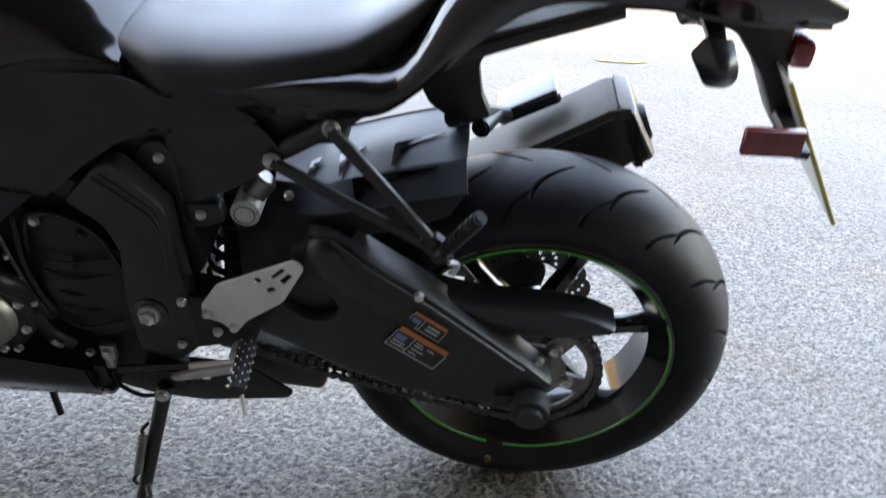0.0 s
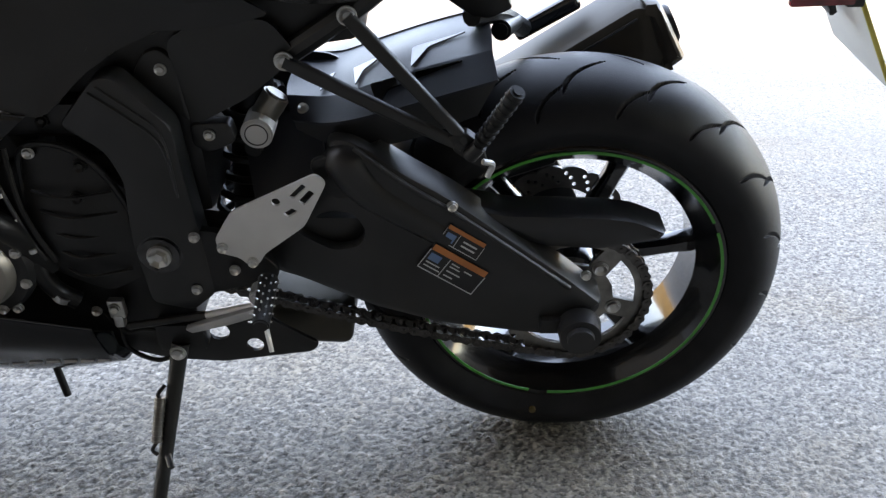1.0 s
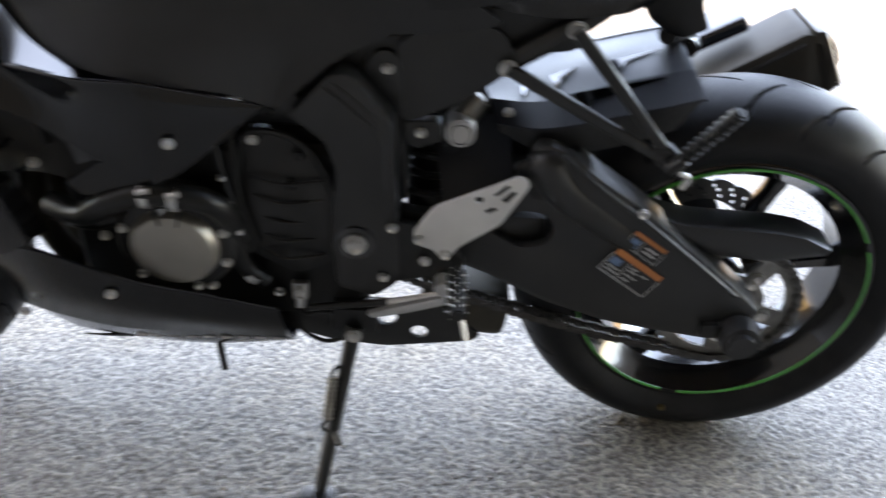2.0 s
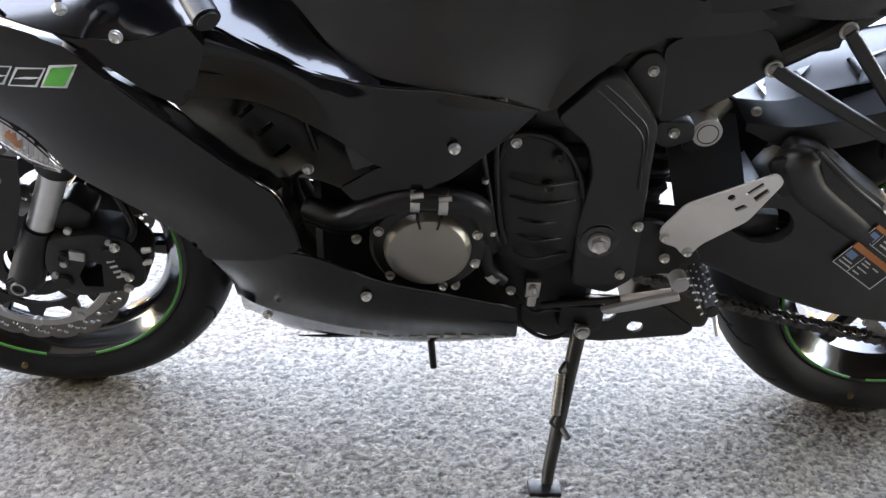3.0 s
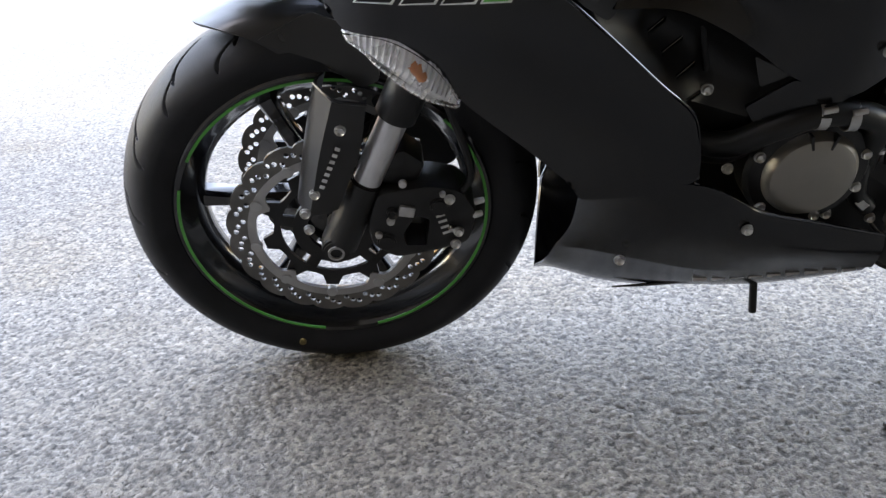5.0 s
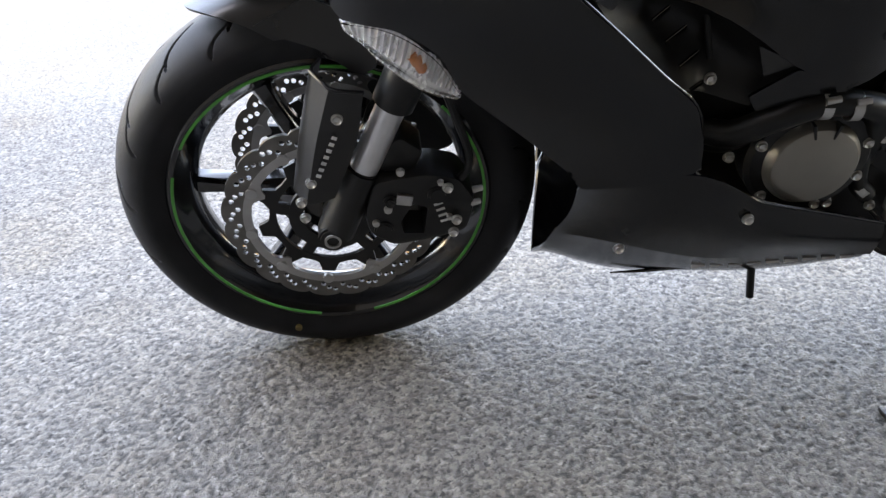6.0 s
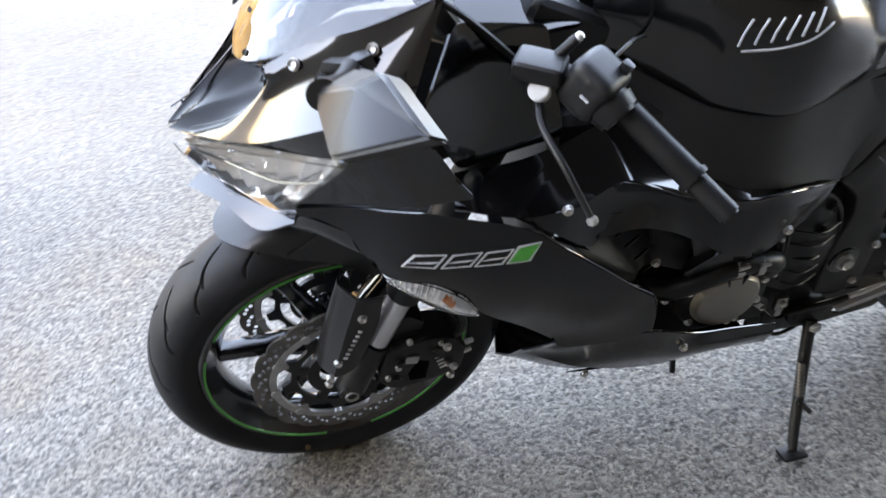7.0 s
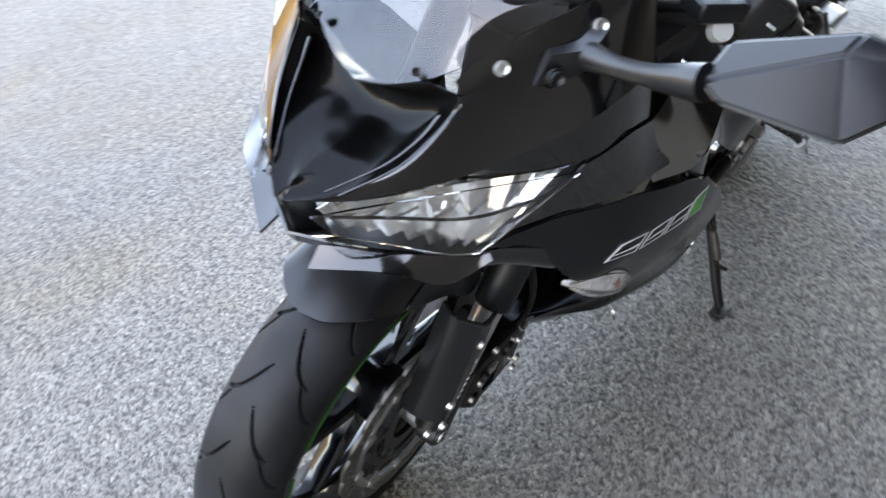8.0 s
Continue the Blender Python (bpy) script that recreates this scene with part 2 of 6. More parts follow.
def add_box(bm, m, size, bevel=0.0, seg=2):
    made = bmesh.ops.create_cube(bm, size=1.0, matrix=m @ Matrix.Diagonal((*size, 1)))["verts"]
    if bevel:
        edges = list({e for v in made for e in v.link_edges})
        bmesh.ops.bevel(bm, geom=edges, offset=bevel, segments=seg, affect="EDGES", profile=0.6)


def block(m, size, bevel=0.0, seg=2):
    bm = bmesh.new()
    add_box(bm, m, size, bevel, seg)
    return bm


def circle(cx, cz, r, n=10, turn=0.0, rz=None):
    return [(cx + r * math.cos(turn + 2 * math.pi * k / n), cz + (rz or r) * math.sin(turn + 2 * math.pi * k / n)) for k in range(n)]


def rounded(outline, r, n=4):
    """The outline (x, z) with its corners rounded."""
    out = []
    c = len(outline)
    for i in range(c):
        p, a, b = (Vector(outline[k % c]) for k in (i, i - 1, i + 1))
        da, db = (a - p), (b - p)
        q = min(r, da.length * 0.45, db.length * 0.45)
        s, e = p + da.normalized() * q, p + db.normalized() * q
        for k in range(n + 1):
            t = k / n
            out.append(tuple(s * (1 - t) ** 2 + p * 2 * t * (1 - t) + e * t * t))
    return out


def inset(loop, d):
    """The loop of (x, z) moved to its inner side by d."""
    n = len(loop)
    area = sum(loop[i - 1][0] * loop[i][1] - loop[i][0] * loop[i - 1][1] for i in range(n))
    out = []
    for i in range(n):
        p, q, r = Vector(loop[i - 1]), Vector(loop[i]), Vector(loop[(i + 1) % n])
        e, f = (q - p).normalized(), (r - q).normalized()
        t = (e + f)
        t = t.normalized() if t.length > 1e-5 else e
        nrm = Vector((-t.y, t.x)) * (1 if area > 0 else -1)
        out.append(tuple(q + nrm * d))
    return out


def plate(outline, y, thick, holes=(), bevel=0.0, m=None):
    """A flat plate in a plane of constant y, its outer face at y with a rounded edge, with real holes."""
    bm = bmesh.new()
    steps = ((0.0, bevel), (bevel * 0.3, bevel * 0.3), (bevel, 0.0)) if bevel else ((0.0, 0.0),)
    front = []
    for n, loop in enumerate((outline, *holes)):
        rings = []
        for dy, d in (*steps, (thick, 0.0)):
            edge = inset(loop, d if n == 0 else 0.0) if d else loop
            rings.append([bm.verts.new((x, y + dy, z)) for x, z in edge])
        for p, q in zip(rings, rings[1:]):
            for i in range(len(p)):
                j = (i + 1) % len(p)
                bm.faces.new((p[i], p[j], q[j], q[i]))
        front.append((rings[0], rings[-1]))
    for side in (0, 1):
        edges = []
        for loops in front:
            vs = loops[side]
            edges += [bm.edges.get((vs[i - 1], vs[i])) for i in range(len(vs))]
        bmesh.ops.triangle_fill(bm, use_beauty=True, edges=edges, normal=(0, -1, 0))
    if m:
        bm.transform(m)
    return bm


def shell(bm, thick):
    """Gives an open skin a thickness towards the inside of its normals."""
    bm.normal_update()
    verts, faces = bm.verts[:], bm.faces[:]
    edges = [e for e in bm.edges if len(e.link_faces) == 1]
    back = {v: bm.verts.new(v.co - v.normal * thick) for v in verts}
    for e in edges:
        a, b = e.verts
        loop = e.link_loops[0]
        if loop.vert is a:
            a, b = b, a
        bm.faces.new((a, b, back[b], back[a]))
    for f in faces:
        bm.faces.new([back[v] for v in reversed(f.verts)])


def spline_y(points):
    """A thin-plate surface y(x, z) through points (x, y, z)."""
    p = np.array(points, float)
    q = p[:, [0, 2]]
    d = np.linalg.norm(q[:, None] - q[None], axis=-1)
    k = np.where(d > 0, d * d * np.log(d + 1e-12), 0.0) + np.eye(len(p)) * 1e-5
    a = np.block([[k, np.c_[np.ones(len(p)), q]], [np.c_[np.ones(len(p)), q].T, np.zeros((3, 3))]])
    w = np.linalg.solve(a, np.r_[p[:, 1], 0, 0, 0])

    def y(x, z):
        r = np.hypot(q[:, 0] - x, q[:, 1] - z)
        return float((w[:-3] * np.where(r > 0, r * r * np.log(r + 1e-12), 0.0)).sum() + w[-3] + w[-2] * x + w[-1] * z)
    return y


def panel(outline, inner=(), thick=0.003, step=0.025, round_by=0.012, crease=None, side=-1):
    """A curved body panel: outline of points (x, y, z), bulged through the inner points."""
    y = spline_y([*outline, *inner])
    flat = rounded([(p[0], p[2]) for p in outline], round_by)
    bm = bmesh.new()
    f = bm.faces.new([bm.verts.new((x, 0, z)) for x, z in flat])
    bmesh.ops.triangulate(bm, faces=[f])
    xs, zs = [p[0] for p in flat], [p[1] for p in flat]
    for axis, lo, hi in ((0, min(xs), max(xs)), (2, min(zs), max(zs))):
        for k in range(1, int((hi - lo) / step) + 1):
            co, no = [0, 0, 0], [0, 0, 0]
            co[axis], no[axis] = lo + k * step, 1
            bmesh.ops.bisect_plane(bm, geom=bm.verts[:] + bm.edges[:] + bm.faces[:], plane_co=co, plane_no=no)
    for v in bm.verts:
        v.co.y = y(v.co.x, v.co.z) * (1 if side < 0 else -1)
    bmesh.ops.remove_doubles(bm, verts=bm.verts, dist=0.0008)
    bmesh.ops.recalc_face_normals(bm, faces=bm.faces)
    if sum(f.normal.y * f.calc_area() for f in bm.faces) * side < 0:
        bmesh.ops.reverse_faces(bm, faces=bm.faces)
    shell(bm, thick)
    return bm


def patch(rows, nu=6, nv=6, thick=0.003, mirror=False, close=False):
    """A skin through a net of control points; mirror joins the other half (y to -y) in the same mesh."""
    lines = [smooth_line(r, nu) for r in rows]
    cols = [smooth_line([ln[i] for ln in lines], nv) for i in range(len(lines[0]))]
    bm = bmesh.new()
    for s in ((1, -1) if mirror else (1,)):
        grid = [[bm.verts.new((p.x, p.y * s, p.z)) for p in c] for c in cols]
        for a, b in zip(grid, grid[1:]):
            for i in range(len(a) - 1):
                bm.faces.new((a[i], a[i + 1], b[i + 1], b[i]))
    bmesh.ops.remove_doubles(bm, verts=bm.verts, dist=0.0004)
    bmesh.ops.dissolve_degenerate(bm, edges=bm.edges, dist=0.0003)
    bmesh.ops.recalc_face_normals(bm, faces=bm.faces)
    if thick:
        shell(bm, thick)
    return bm


def lathe(profile, centre, seg=96, arc=(0.0, 360.0), closed=True, m=None):
    """Turns a profile of (radius, y) round a wheel's axle."""
    cx, cy, cz = centre
    full = arc[1] - arc[0] >= 359.9
    bm = bmesh.new()
    rings = []
    count = seg if full else seg + 1
    for k in range(count):
        a = radians(arc[0] + (arc[1] - arc[0]) * k / seg)
        rings.append([bm.verts.new((cx + r * math.cos(a), cy + y, cz + r * math.sin(a))) for r, y in profile])
    n = len(profile)
    for k in range(count if full else count - 1):
        a, b = rings[k], rings[(k + 1) % count]
        for i in range(n if closed else n - 1):
            bm.faces.new((a[i], a[(i + 1) % n], b[(i + 1) % n], b[i]))
    if not full and closed:
        bm.faces.new(rings[0])
        bm.faces.new(rings[-1])
    if m:
        bm.transform(m)
    return bm


def empty(name):
    ob = new(name)
    ob.empty_display_size = 0.1
    return ob


# ---- setting ----
def chip_relief(x, y, seed, cell, size):
    """Height of rounded stone chips scattered one to a cell, and the hollows between them."""
    rng = np.random.RandomState(seed)
    tab = rng.rand(4, 256, 256)
    cx, cy = np.floor(x / cell).astype(int), np.floor(y / cell).astype(int)
    best = np.zeros_like(x)
    for i in (-1, 0, 1):
        for j in (-1, 0, 1):
            a, b = (cx + i) % 256, (cy + j) % 256
            dx, dy = x - (cx + i + tab[0, a, b]) * cell, y - (cy + j + tab[1, a, b]) * cell
            turn = tab[3, a, b] * 6.283
            u, v = dx * np.cos(turn) + dy * np.sin(turn), dy * np.cos(turn) - dx * np.sin(turn)
            r = size * (0.55 + 0.75 * tab[2, a, b])
            d = np.sqrt((u / r) ** 2 + (v / (r * 0.7)) ** 2)
            best = np.maximum(best, np.clip(1.25 - d, 0, 0.75) * (0.45 + 0.55 * tab[3, b, a]))
    return best


def ground_sheet():
    """One sheet of asphalt to the horizon, with real chips in relief round the motorcycle."""
    def edges(lo, hi, step):
        e = list(np.arange(lo, hi + step / 2, step))
        grow = step
        while e[-1] < 1500:
            grow *= 1.03 if grow < 0.02 else 1.22
            e.append(e[-1] + grow)
        grow = step
        while e[0] > -1500:
            grow *= 1.03 if grow < 0.02 else 1.22
            e.insert(0, e[0] - grow)
        return np.array(e)
    ex, ey = edges(-2.65, 1.2, 0.0044), edges(-0.62, 1.25, 0.0044)
    x, y = np.meshgrid(ex, ey)
    far = np.maximum(np.gradient(ex)[None, :] + 0 * y, np.gradient(ey)[:, None] + 0 * x)
    fade = np.clip((0.02 - far) / 0.014, 0, 1)
    z = 0.0036 * (chip_relief(x, y, 3, 0.0105, 0.0068) - 0.55) + 0.0024 * (chip_relief(x + 3.1, y + 1.7, 5, 0.0075, 0.0045) - 0.45)
    z = np.minimum(z, 0.0009)
    z = -0.00155 + (z + 0.00155) * fade
    nx, ny = len(ex), len(ey)
    me = bpy.data.meshes.new("ground")
    me.vertices.add(nx * ny)
    me.vertices.foreach_set("co", np.stack((x, y, z), -1).ravel())
    k = (np.arange(ny - 1)[:, None] * nx + np.arange(nx - 1)[None, :]).ravel()
    quads = np.stack((k, k + 1, k + nx + 1, k + nx), -1).ravel()
    me.loops.add(len(quads))
    me.polygons.add(len(k))
    me.loops.foreach_set("vertex_index", quads)
    me.polygons.foreach_set("loop_start", np.arange(len(k)) * 4)
    me.polygons.foreach_set("use_smooth", [True] * len(k))
    me.update(calc_edges=True)
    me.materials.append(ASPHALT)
    return tagged(new("ground", me), "coarse grey worn asphalt with pale stone chips", "ground", kind="structure")


ground_sheet()


def pebbles():
    """Small loose stones strewn over the asphalt round the motorcycle."""
    bm = bmesh.new()
    rng = random.Random(11)
    for _ in range(170):
        x, y, r = rng.uniform(-3.2, 1.2), rng.uniform(-1.1, 2.2), rng.uniform(0.0016, 0.0042)
        made = bmesh.ops.create_icosphere(bm, subdivisions=1, radius=r)
        turn = Matrix.Translation((x, y, r * 0.45)) @ Euler((rng.uniform(0, 6), rng.uniform(0, 6), rng.uniform(0, 6))).to_matrix().to_4x4() @ Matrix.Diagonal((1.0, rng.uniform(0.6, 1.0), rng.uniform(0.5, 0.9), 1.0))
        bmesh.ops.transform(bm, matrix=turn, verts=made["verts"])
    ob = part("pebbles", bm, STONE, None)
    return tagged(ob, "small pale loose pebbles strewn on the asphalt", "pebbles", kind="stuff")


pebbles()


def yard_walls():
    """The tall house in whose shade the motorcycle stands, its porch roof with a white edge, and the sunlit far side of the yard."""
    ob = part("wall_south", block(Matrix.Translation((-2.0, -3.65, 4.0)), (28, 0.3, 8.0)), WALL, None)
    tagged(ob, "plain brown rendered house wall", "wall", kind="structure")
    ob = part("porch_roof", block(Matrix.Translation((1.8, -2.03, 2.85)), (7.6, 2.94, 0.12)), WALL, None)
    tagged(ob, "brown boarded porch roof of the house", "roof", kind="structure")
    ob = part("trim", block(Matrix.Translation((1.8, -0.545, 2.85)), (7.6, 0.03, 0.16), 0.004), PLATE_WHITE, None)
    tagged(ob, "white board along the edge of the porch roof", "trim", kind="structure")
    ob = part("wall_north", block(Matrix.Translation((-4.0, 24.0, 2.6)), (90, 0.4, 5.2)), FAR_WALL, None)
    tagged(ob, "ochre rendered wall far across the yard", "wall", kind="structure")


yard_walls()

# ---- motorcycle ----
bike = empty("motorcycle")
bike.matrix_basis = BASE
tagged(bike, "black sports motorcycle with green rim tape leaning on its side stand", "motorcycle")

REAR, FRONT = (0.008, 0.0, 0.320), (-1.397, 0.0, 0.302)
STEER = Matrix.Translation(FRONT) @ Matrix.Rotation(radians(2.2), 4, Vector((0.40, 0, 0.917))) @ Matrix.Translation(-Vector(FRONT))


def tyre_mesh(radius, half, section, rim_r, bead, grooves, seg=1080, across=148):
    """A tyre of revolution, its tread cut by slanted grooves that are sunk into the rubber."""
    cross = []
    for i in range(across + 1):
        s = -1 + 2 * i / across
        a = s * radians(118)
        y = half * math.sin(a) if abs(a) < math.pi / 2 else math.copysign(half + (bead - half) * ((abs(a) - math.pi / 2) / radians(28)) ** 1.6, a)
        cross.append((s, a, y))
    drop = radius - rim_r
    verts, faces = [], []
    for k in range(seg):
        th = 2 * math.pi * k / seg
        for s, a, y in cross:
            c = math.cos(a)
            r = radius - section * (1 - c) if abs(a) <= math.pi / 2 else radius - section - (drop - section) * (abs(a) - math.pi / 2) / radians(28)
            if abs(a) < math.pi / 2:
                r -= grooves(th, s)
            verts.append((r * math.cos(th), y, r * math.sin(th)))
    n = across + 1
    for k in range(seg):
        k2 = (k + 1) % seg
        for i in range(across):
            faces.append((k * n + i, k * n + i + 1, k2 * n + i + 1, k2 * n + i))
        faces.append((k * n + across, k * n, k2 * n, k2 * n + across))
    me = bpy.data.meshes.new("tyre")
    me.from_pydata(verts, [], faces)
    bm = bmesh.new()
    bm.from_mesh(me)
    bpy.data.meshes.remove(me)
    return bm


def slashes(count, depth, lean, shift, width):
    """Depth of curved slanted grooves at angle th and crosswise place s."""
    pitch = 2 * math.pi / count

    def cut(th, s):
        d = 0.0
        for side, off in ((-1, 0.0), (1, 0.5)):
            u = s * side
            for lo, hi, phase, ln in ((0.02, 0.40, 0.0, lean), (0.30, 0.62, 0.52, lean * 0.7)):
                if lo < u < hi:
                    w = (u - lo) / (hi - lo)
                    centre = (phase + off) * pitch + ln * (w + 0.25 * math.sin(math.pi * w))
                    e = (th - centre + pitch / 2) % pitch - pitch / 2
                    taper = min(1.0, 6 * min(w, 1 - w) + 0.15)
                    if abs(e) < width * taper:
                        f = min(1.0, 1.9 * (1 - abs(e) / (width * taper)))
                        d = max(d, depth * f * f * (3 - 2 * f))
        return d
    return cut


def spokes(bm, centre, base, inner, outer, wide, deep, count=6, y=0.0):
    for k in range(count):
        a = radians(base + 360 / count * k)
        d, t = Vector((math.cos(a), 0, math.sin(a))), Vector((-math.sin(a), 0, math.cos(a)))
        c = Vector(centre) + Vector((0, y, 0))
        rings = []
        for f in (0.0, 0.25, 0.5, 0.75, 1.0):
            r = inner + (outer - inner) * f
            w = wide * (1.35 - 0.75 * f + 0.55 * f ** 6)
            h = deep * (1.1 - 0.25 * f)
            ring = []
            for x, yy in ((-1, -0.6), (-0.6, -1), (0.6, -1), (1, -0.6), (1, 0.6), (0.6, 1), (-0.6, 1), (-1, 0.6)):
                ring.append(bm.verts.new(c + d * r + t * (w * x) + Vector((0, h * yy, 0))))
            rings.append(ring)
        for p, q in zip(rings, rings[1:]):
            for i in range(8):
                bm.faces.new((p[i], p[(i + 1) % 8], q[(i + 1) % 8], q[i]))
        bm.faces.new(rings[0])
        bm.faces.new(rings[-1])


def rim_profile(half, edge):
    h = half
    return [(edge, -h), (edge - 0.004, -h - 0.003), (edge - 0.011, -h - 0.002), (edge - 0.016, -h + 0.004), (edge - 0.022, -h + 0.012), (edge - 0.030, -h + 0.022),
            (edge - 0.040, -h + 0.034), (edge - 0.042, 0.0), (edge - 0.040, h - 0.034), (edge - 0.030, h - 0.022), (edge - 0.022, h - 0.012), (edge - 0.016, h - 0.004),
            (edge - 0.011, h + 0.002), (edge - 0.004, h + 0.003), (edge, h), (edge - 0.012, h - 0.012), (edge - 0.020, h - 0.03), (edge - 0.030, 0), (edge - 0.020, -h + 0.03), (edge - 0.012, -h + 0.012)]


def wheel(name, centre, half, edge, base, tyre_bm, arcs, m, label):
    bm = lathe(rim_profile(half, edge), centre, 120)
    hub = lathe([(0.012, -0.06), (0.040, -0.06), (0.046, -0.045), (0.046, 0.045), (0.040, 0.06), (0.012, 0.06)], centre, 40)
    hub_me = bpy.data.meshes.new("hub")
    hub.to_mesh(hub_me)
    hub.free()
    bm.from_mesh(hub_me)
    bpy.data.meshes.remove(hub_me)
    bm.transform(m)
    w = part(name, bm, RIM, bike, label)
    for k in range(6):
        sp = bmesh.new()
        spokes(sp, centre, base + 60 * k, 0.035, edge - 0.036, 0.013, 0.019, 1)
        sp.transform(m)
        part("spoke", sp, RIM, w)
    tyre_bm.transform(m @ Matrix.Translation(centre))
    part("tyre", tyre_bm, RUBBER, w, "black road tyre with slanted tread grooves", 30)
    if name == "rear_wheel":
        part("moulding_line", lathe([(0.2955, -0.0640), (0.2962, -0.0632), (0.2950, -0.0630)], centre, 200, (0, 360), True, m), PALE_GREEN, w, "faint green moulding line on the tyre")
    dot = rod((0, 0.004, 0), (0, -0.0035, 0), 0.0055, None, 14, 0.001)
    a = radians(260 if name == "rear_wheel" else 253)
    dot.transform(m @ Matrix.Translation(centre) @ Matrix.Translation((0.250 * math.cos(a), -(0.0890 if name == "rear_wheel" else 0.0605), 0.250 * math.sin(a))))
    part("balance_dot", dot, DOT, w, "small yellow dot on the tyre wall")
    for a in arcs:
        part("rim_tape", lathe([(edge - 0.0125, -half - 0.0035), (edge - 0.0085, -half - 0.0037), (edge - 0.0085, -half - 0.0022), (edge - 0.0125, -half - 0.0020)], centre, 80, a, True, m), GREEN, w, "bright green rim tape")
    return w


rear_wheel = wheel("rear_wheel", REAR, 0.072, 0.231, 8, tyre_mesh(0.320, 0.090, 0.060, 0.228, 0.071, slashes(17, 0.006, 0.20, 0, 0.0115)),
                   ((29, 257), (265, 384)), Matrix.Identity(4), "gloss black six-spoke wheel")
front_wheel = wheel("front_wheel", FRONT, 0.050, 0.231, 55, tyre_mesh(0.303, 0.061, 0.046, 0.228, 0.049, slashes(18, 0.0055, 0.19, 0, 0.0125)),
                    ((60, 151), (164, 261), (283, 404)), STEER, "gloss black six-spoke wheel")


def disc_bm(centre, y, outer, inner, petals, holes, thick=0.005, wave=0.006, m=None, tabs=0.0):
    cx, _, cz = centre
    n = petals * 10
    out = []
    for k in range(n):
        a = 2 * math.pi * k / n
        out.append((cx + (outer - wave + wave * abs(math.sin(a * petals / 2)) ** 0.6) * math.cos(a), cz + (outer - wave + wave * abs(math.sin(a * petals / 2)) ** 0.6) * math.sin(a)))
    loops = [[(cx + r * math.cos(a), cz + r * math.sin(a)) for a, r in ((2 * math.pi * k / 120, inner + 0.001 - tabs * max(0.0, math.cos(5 * (2 * math.pi * k / 120 - 2 * math.pi * 0.03))) ** 10) for k in range(120))]]
    for k in range(holes):
        a = 2 * math.pi * (k + 0.5) / holes
        for j, r in enumerate((inner + 0.010, (inner + outer) / 2, outer - 0.013)):
            b = a + (j - 1) * 0.5 * math.pi / holes * 1.2
            loops.append(circle(cx + r * math.cos(b), cz + r * math.sin(b), 0.0041 if outer > 0.12 else 0.0034, 8))
    return plate(out, y, thick, loops, 0, m)


bm = rod((0, -0.0045, 0), (0, 0.0045, 0), 0.0085, None, 16, 0.001)
bmesh.ops.recalc_face_normals(bm, faces=bm.faces)
BUTTON = bpy.data.meshes.new("disc_button")
bm.to_mesh(BUTTON)
bm.free()
BUTTON.materials.append(ALU)


def front_discs():
    for y in (-0.083, 0.078):
        d = part("brake_disc", disc_bm(FRONT, y, 0.152, 0.119, 20, 28, m=STEER, tabs=0.0), DISC, bike, "drilled wave-edged steel brake disc")
        cx, _, cz = FRONT
        edge_in = [(cx + r * math.cos(a), cz + r * math.sin(a)) for a, r in ((2 * math.pi * k / 120, 0.1105 - 0.015 * max(0.0, math.cos(5 * (2 * math.pi * k / 120 - 2 * math.pi * 0.03))) ** 10) for k in range(120))]
        part("disc_ring", plate(circle(cx, cz, 0.1225, 96), y - 0.0006, 0.0062, [edge_in], 0, STEER), DISC_RING, d, "brighter brushed inner ring of the disc")
        star = []
        for k in range(10):
            a0 = 2 * math.pi * (k + 0.3) / 10
            for da, r in ((-0.31, 0.086), (-0.17, 0.088), (-0.085, 0.104), (0.085, 0.104), (0.17, 0.088)):
                star.append((cx + r * math.cos(a0 + da), cz + r * math.sin(a0 + da)))
        bm = plate(star, y + 0.002, 0.006, [circle(cx, cz, 0.077, 48)])
        bm.transform(STEER)
        part("disc_carrier", bm, CASTING, d, "black disc carrier")
        hub = lathe([(0.040, -0.004), (0.060, -0.004), (0.060, 0.004), (0.040, 0.004)], (cx, y + 0.006, cz), 48)
        for k in range(5):
            a = 2 * math.pi * (k + 0.3) / 5
            add_box(hub, Matrix.Translation((cx + 0.068 * math.cos(a), y + 0.006, cz + 0.068 * math.sin(a))) @ Matrix.Rotation(-a, 4, "Y"), (0.030, 0.007, 0.018), 0.002)
        hub.transform(STEER)
        part("carrier_hub", hub, CASTING, d)
        for k in range(10):
            a = 2 * math.pi * (k + 0.3) / 10
            p = (cx + 0.116 * math.cos(a), cz + 0.116 * math.sin(a))
            again("disc_button", BUTTON, d, STEER @ Matrix.Translation((p[0], y + 0.0015, p[1])))


front_discs()
part("brake_disc", disc_bm(REAR, 0.082, 0.11, 0.07, 16, 20), DISC, rear_wheel, "drilled steel rear brake disc")


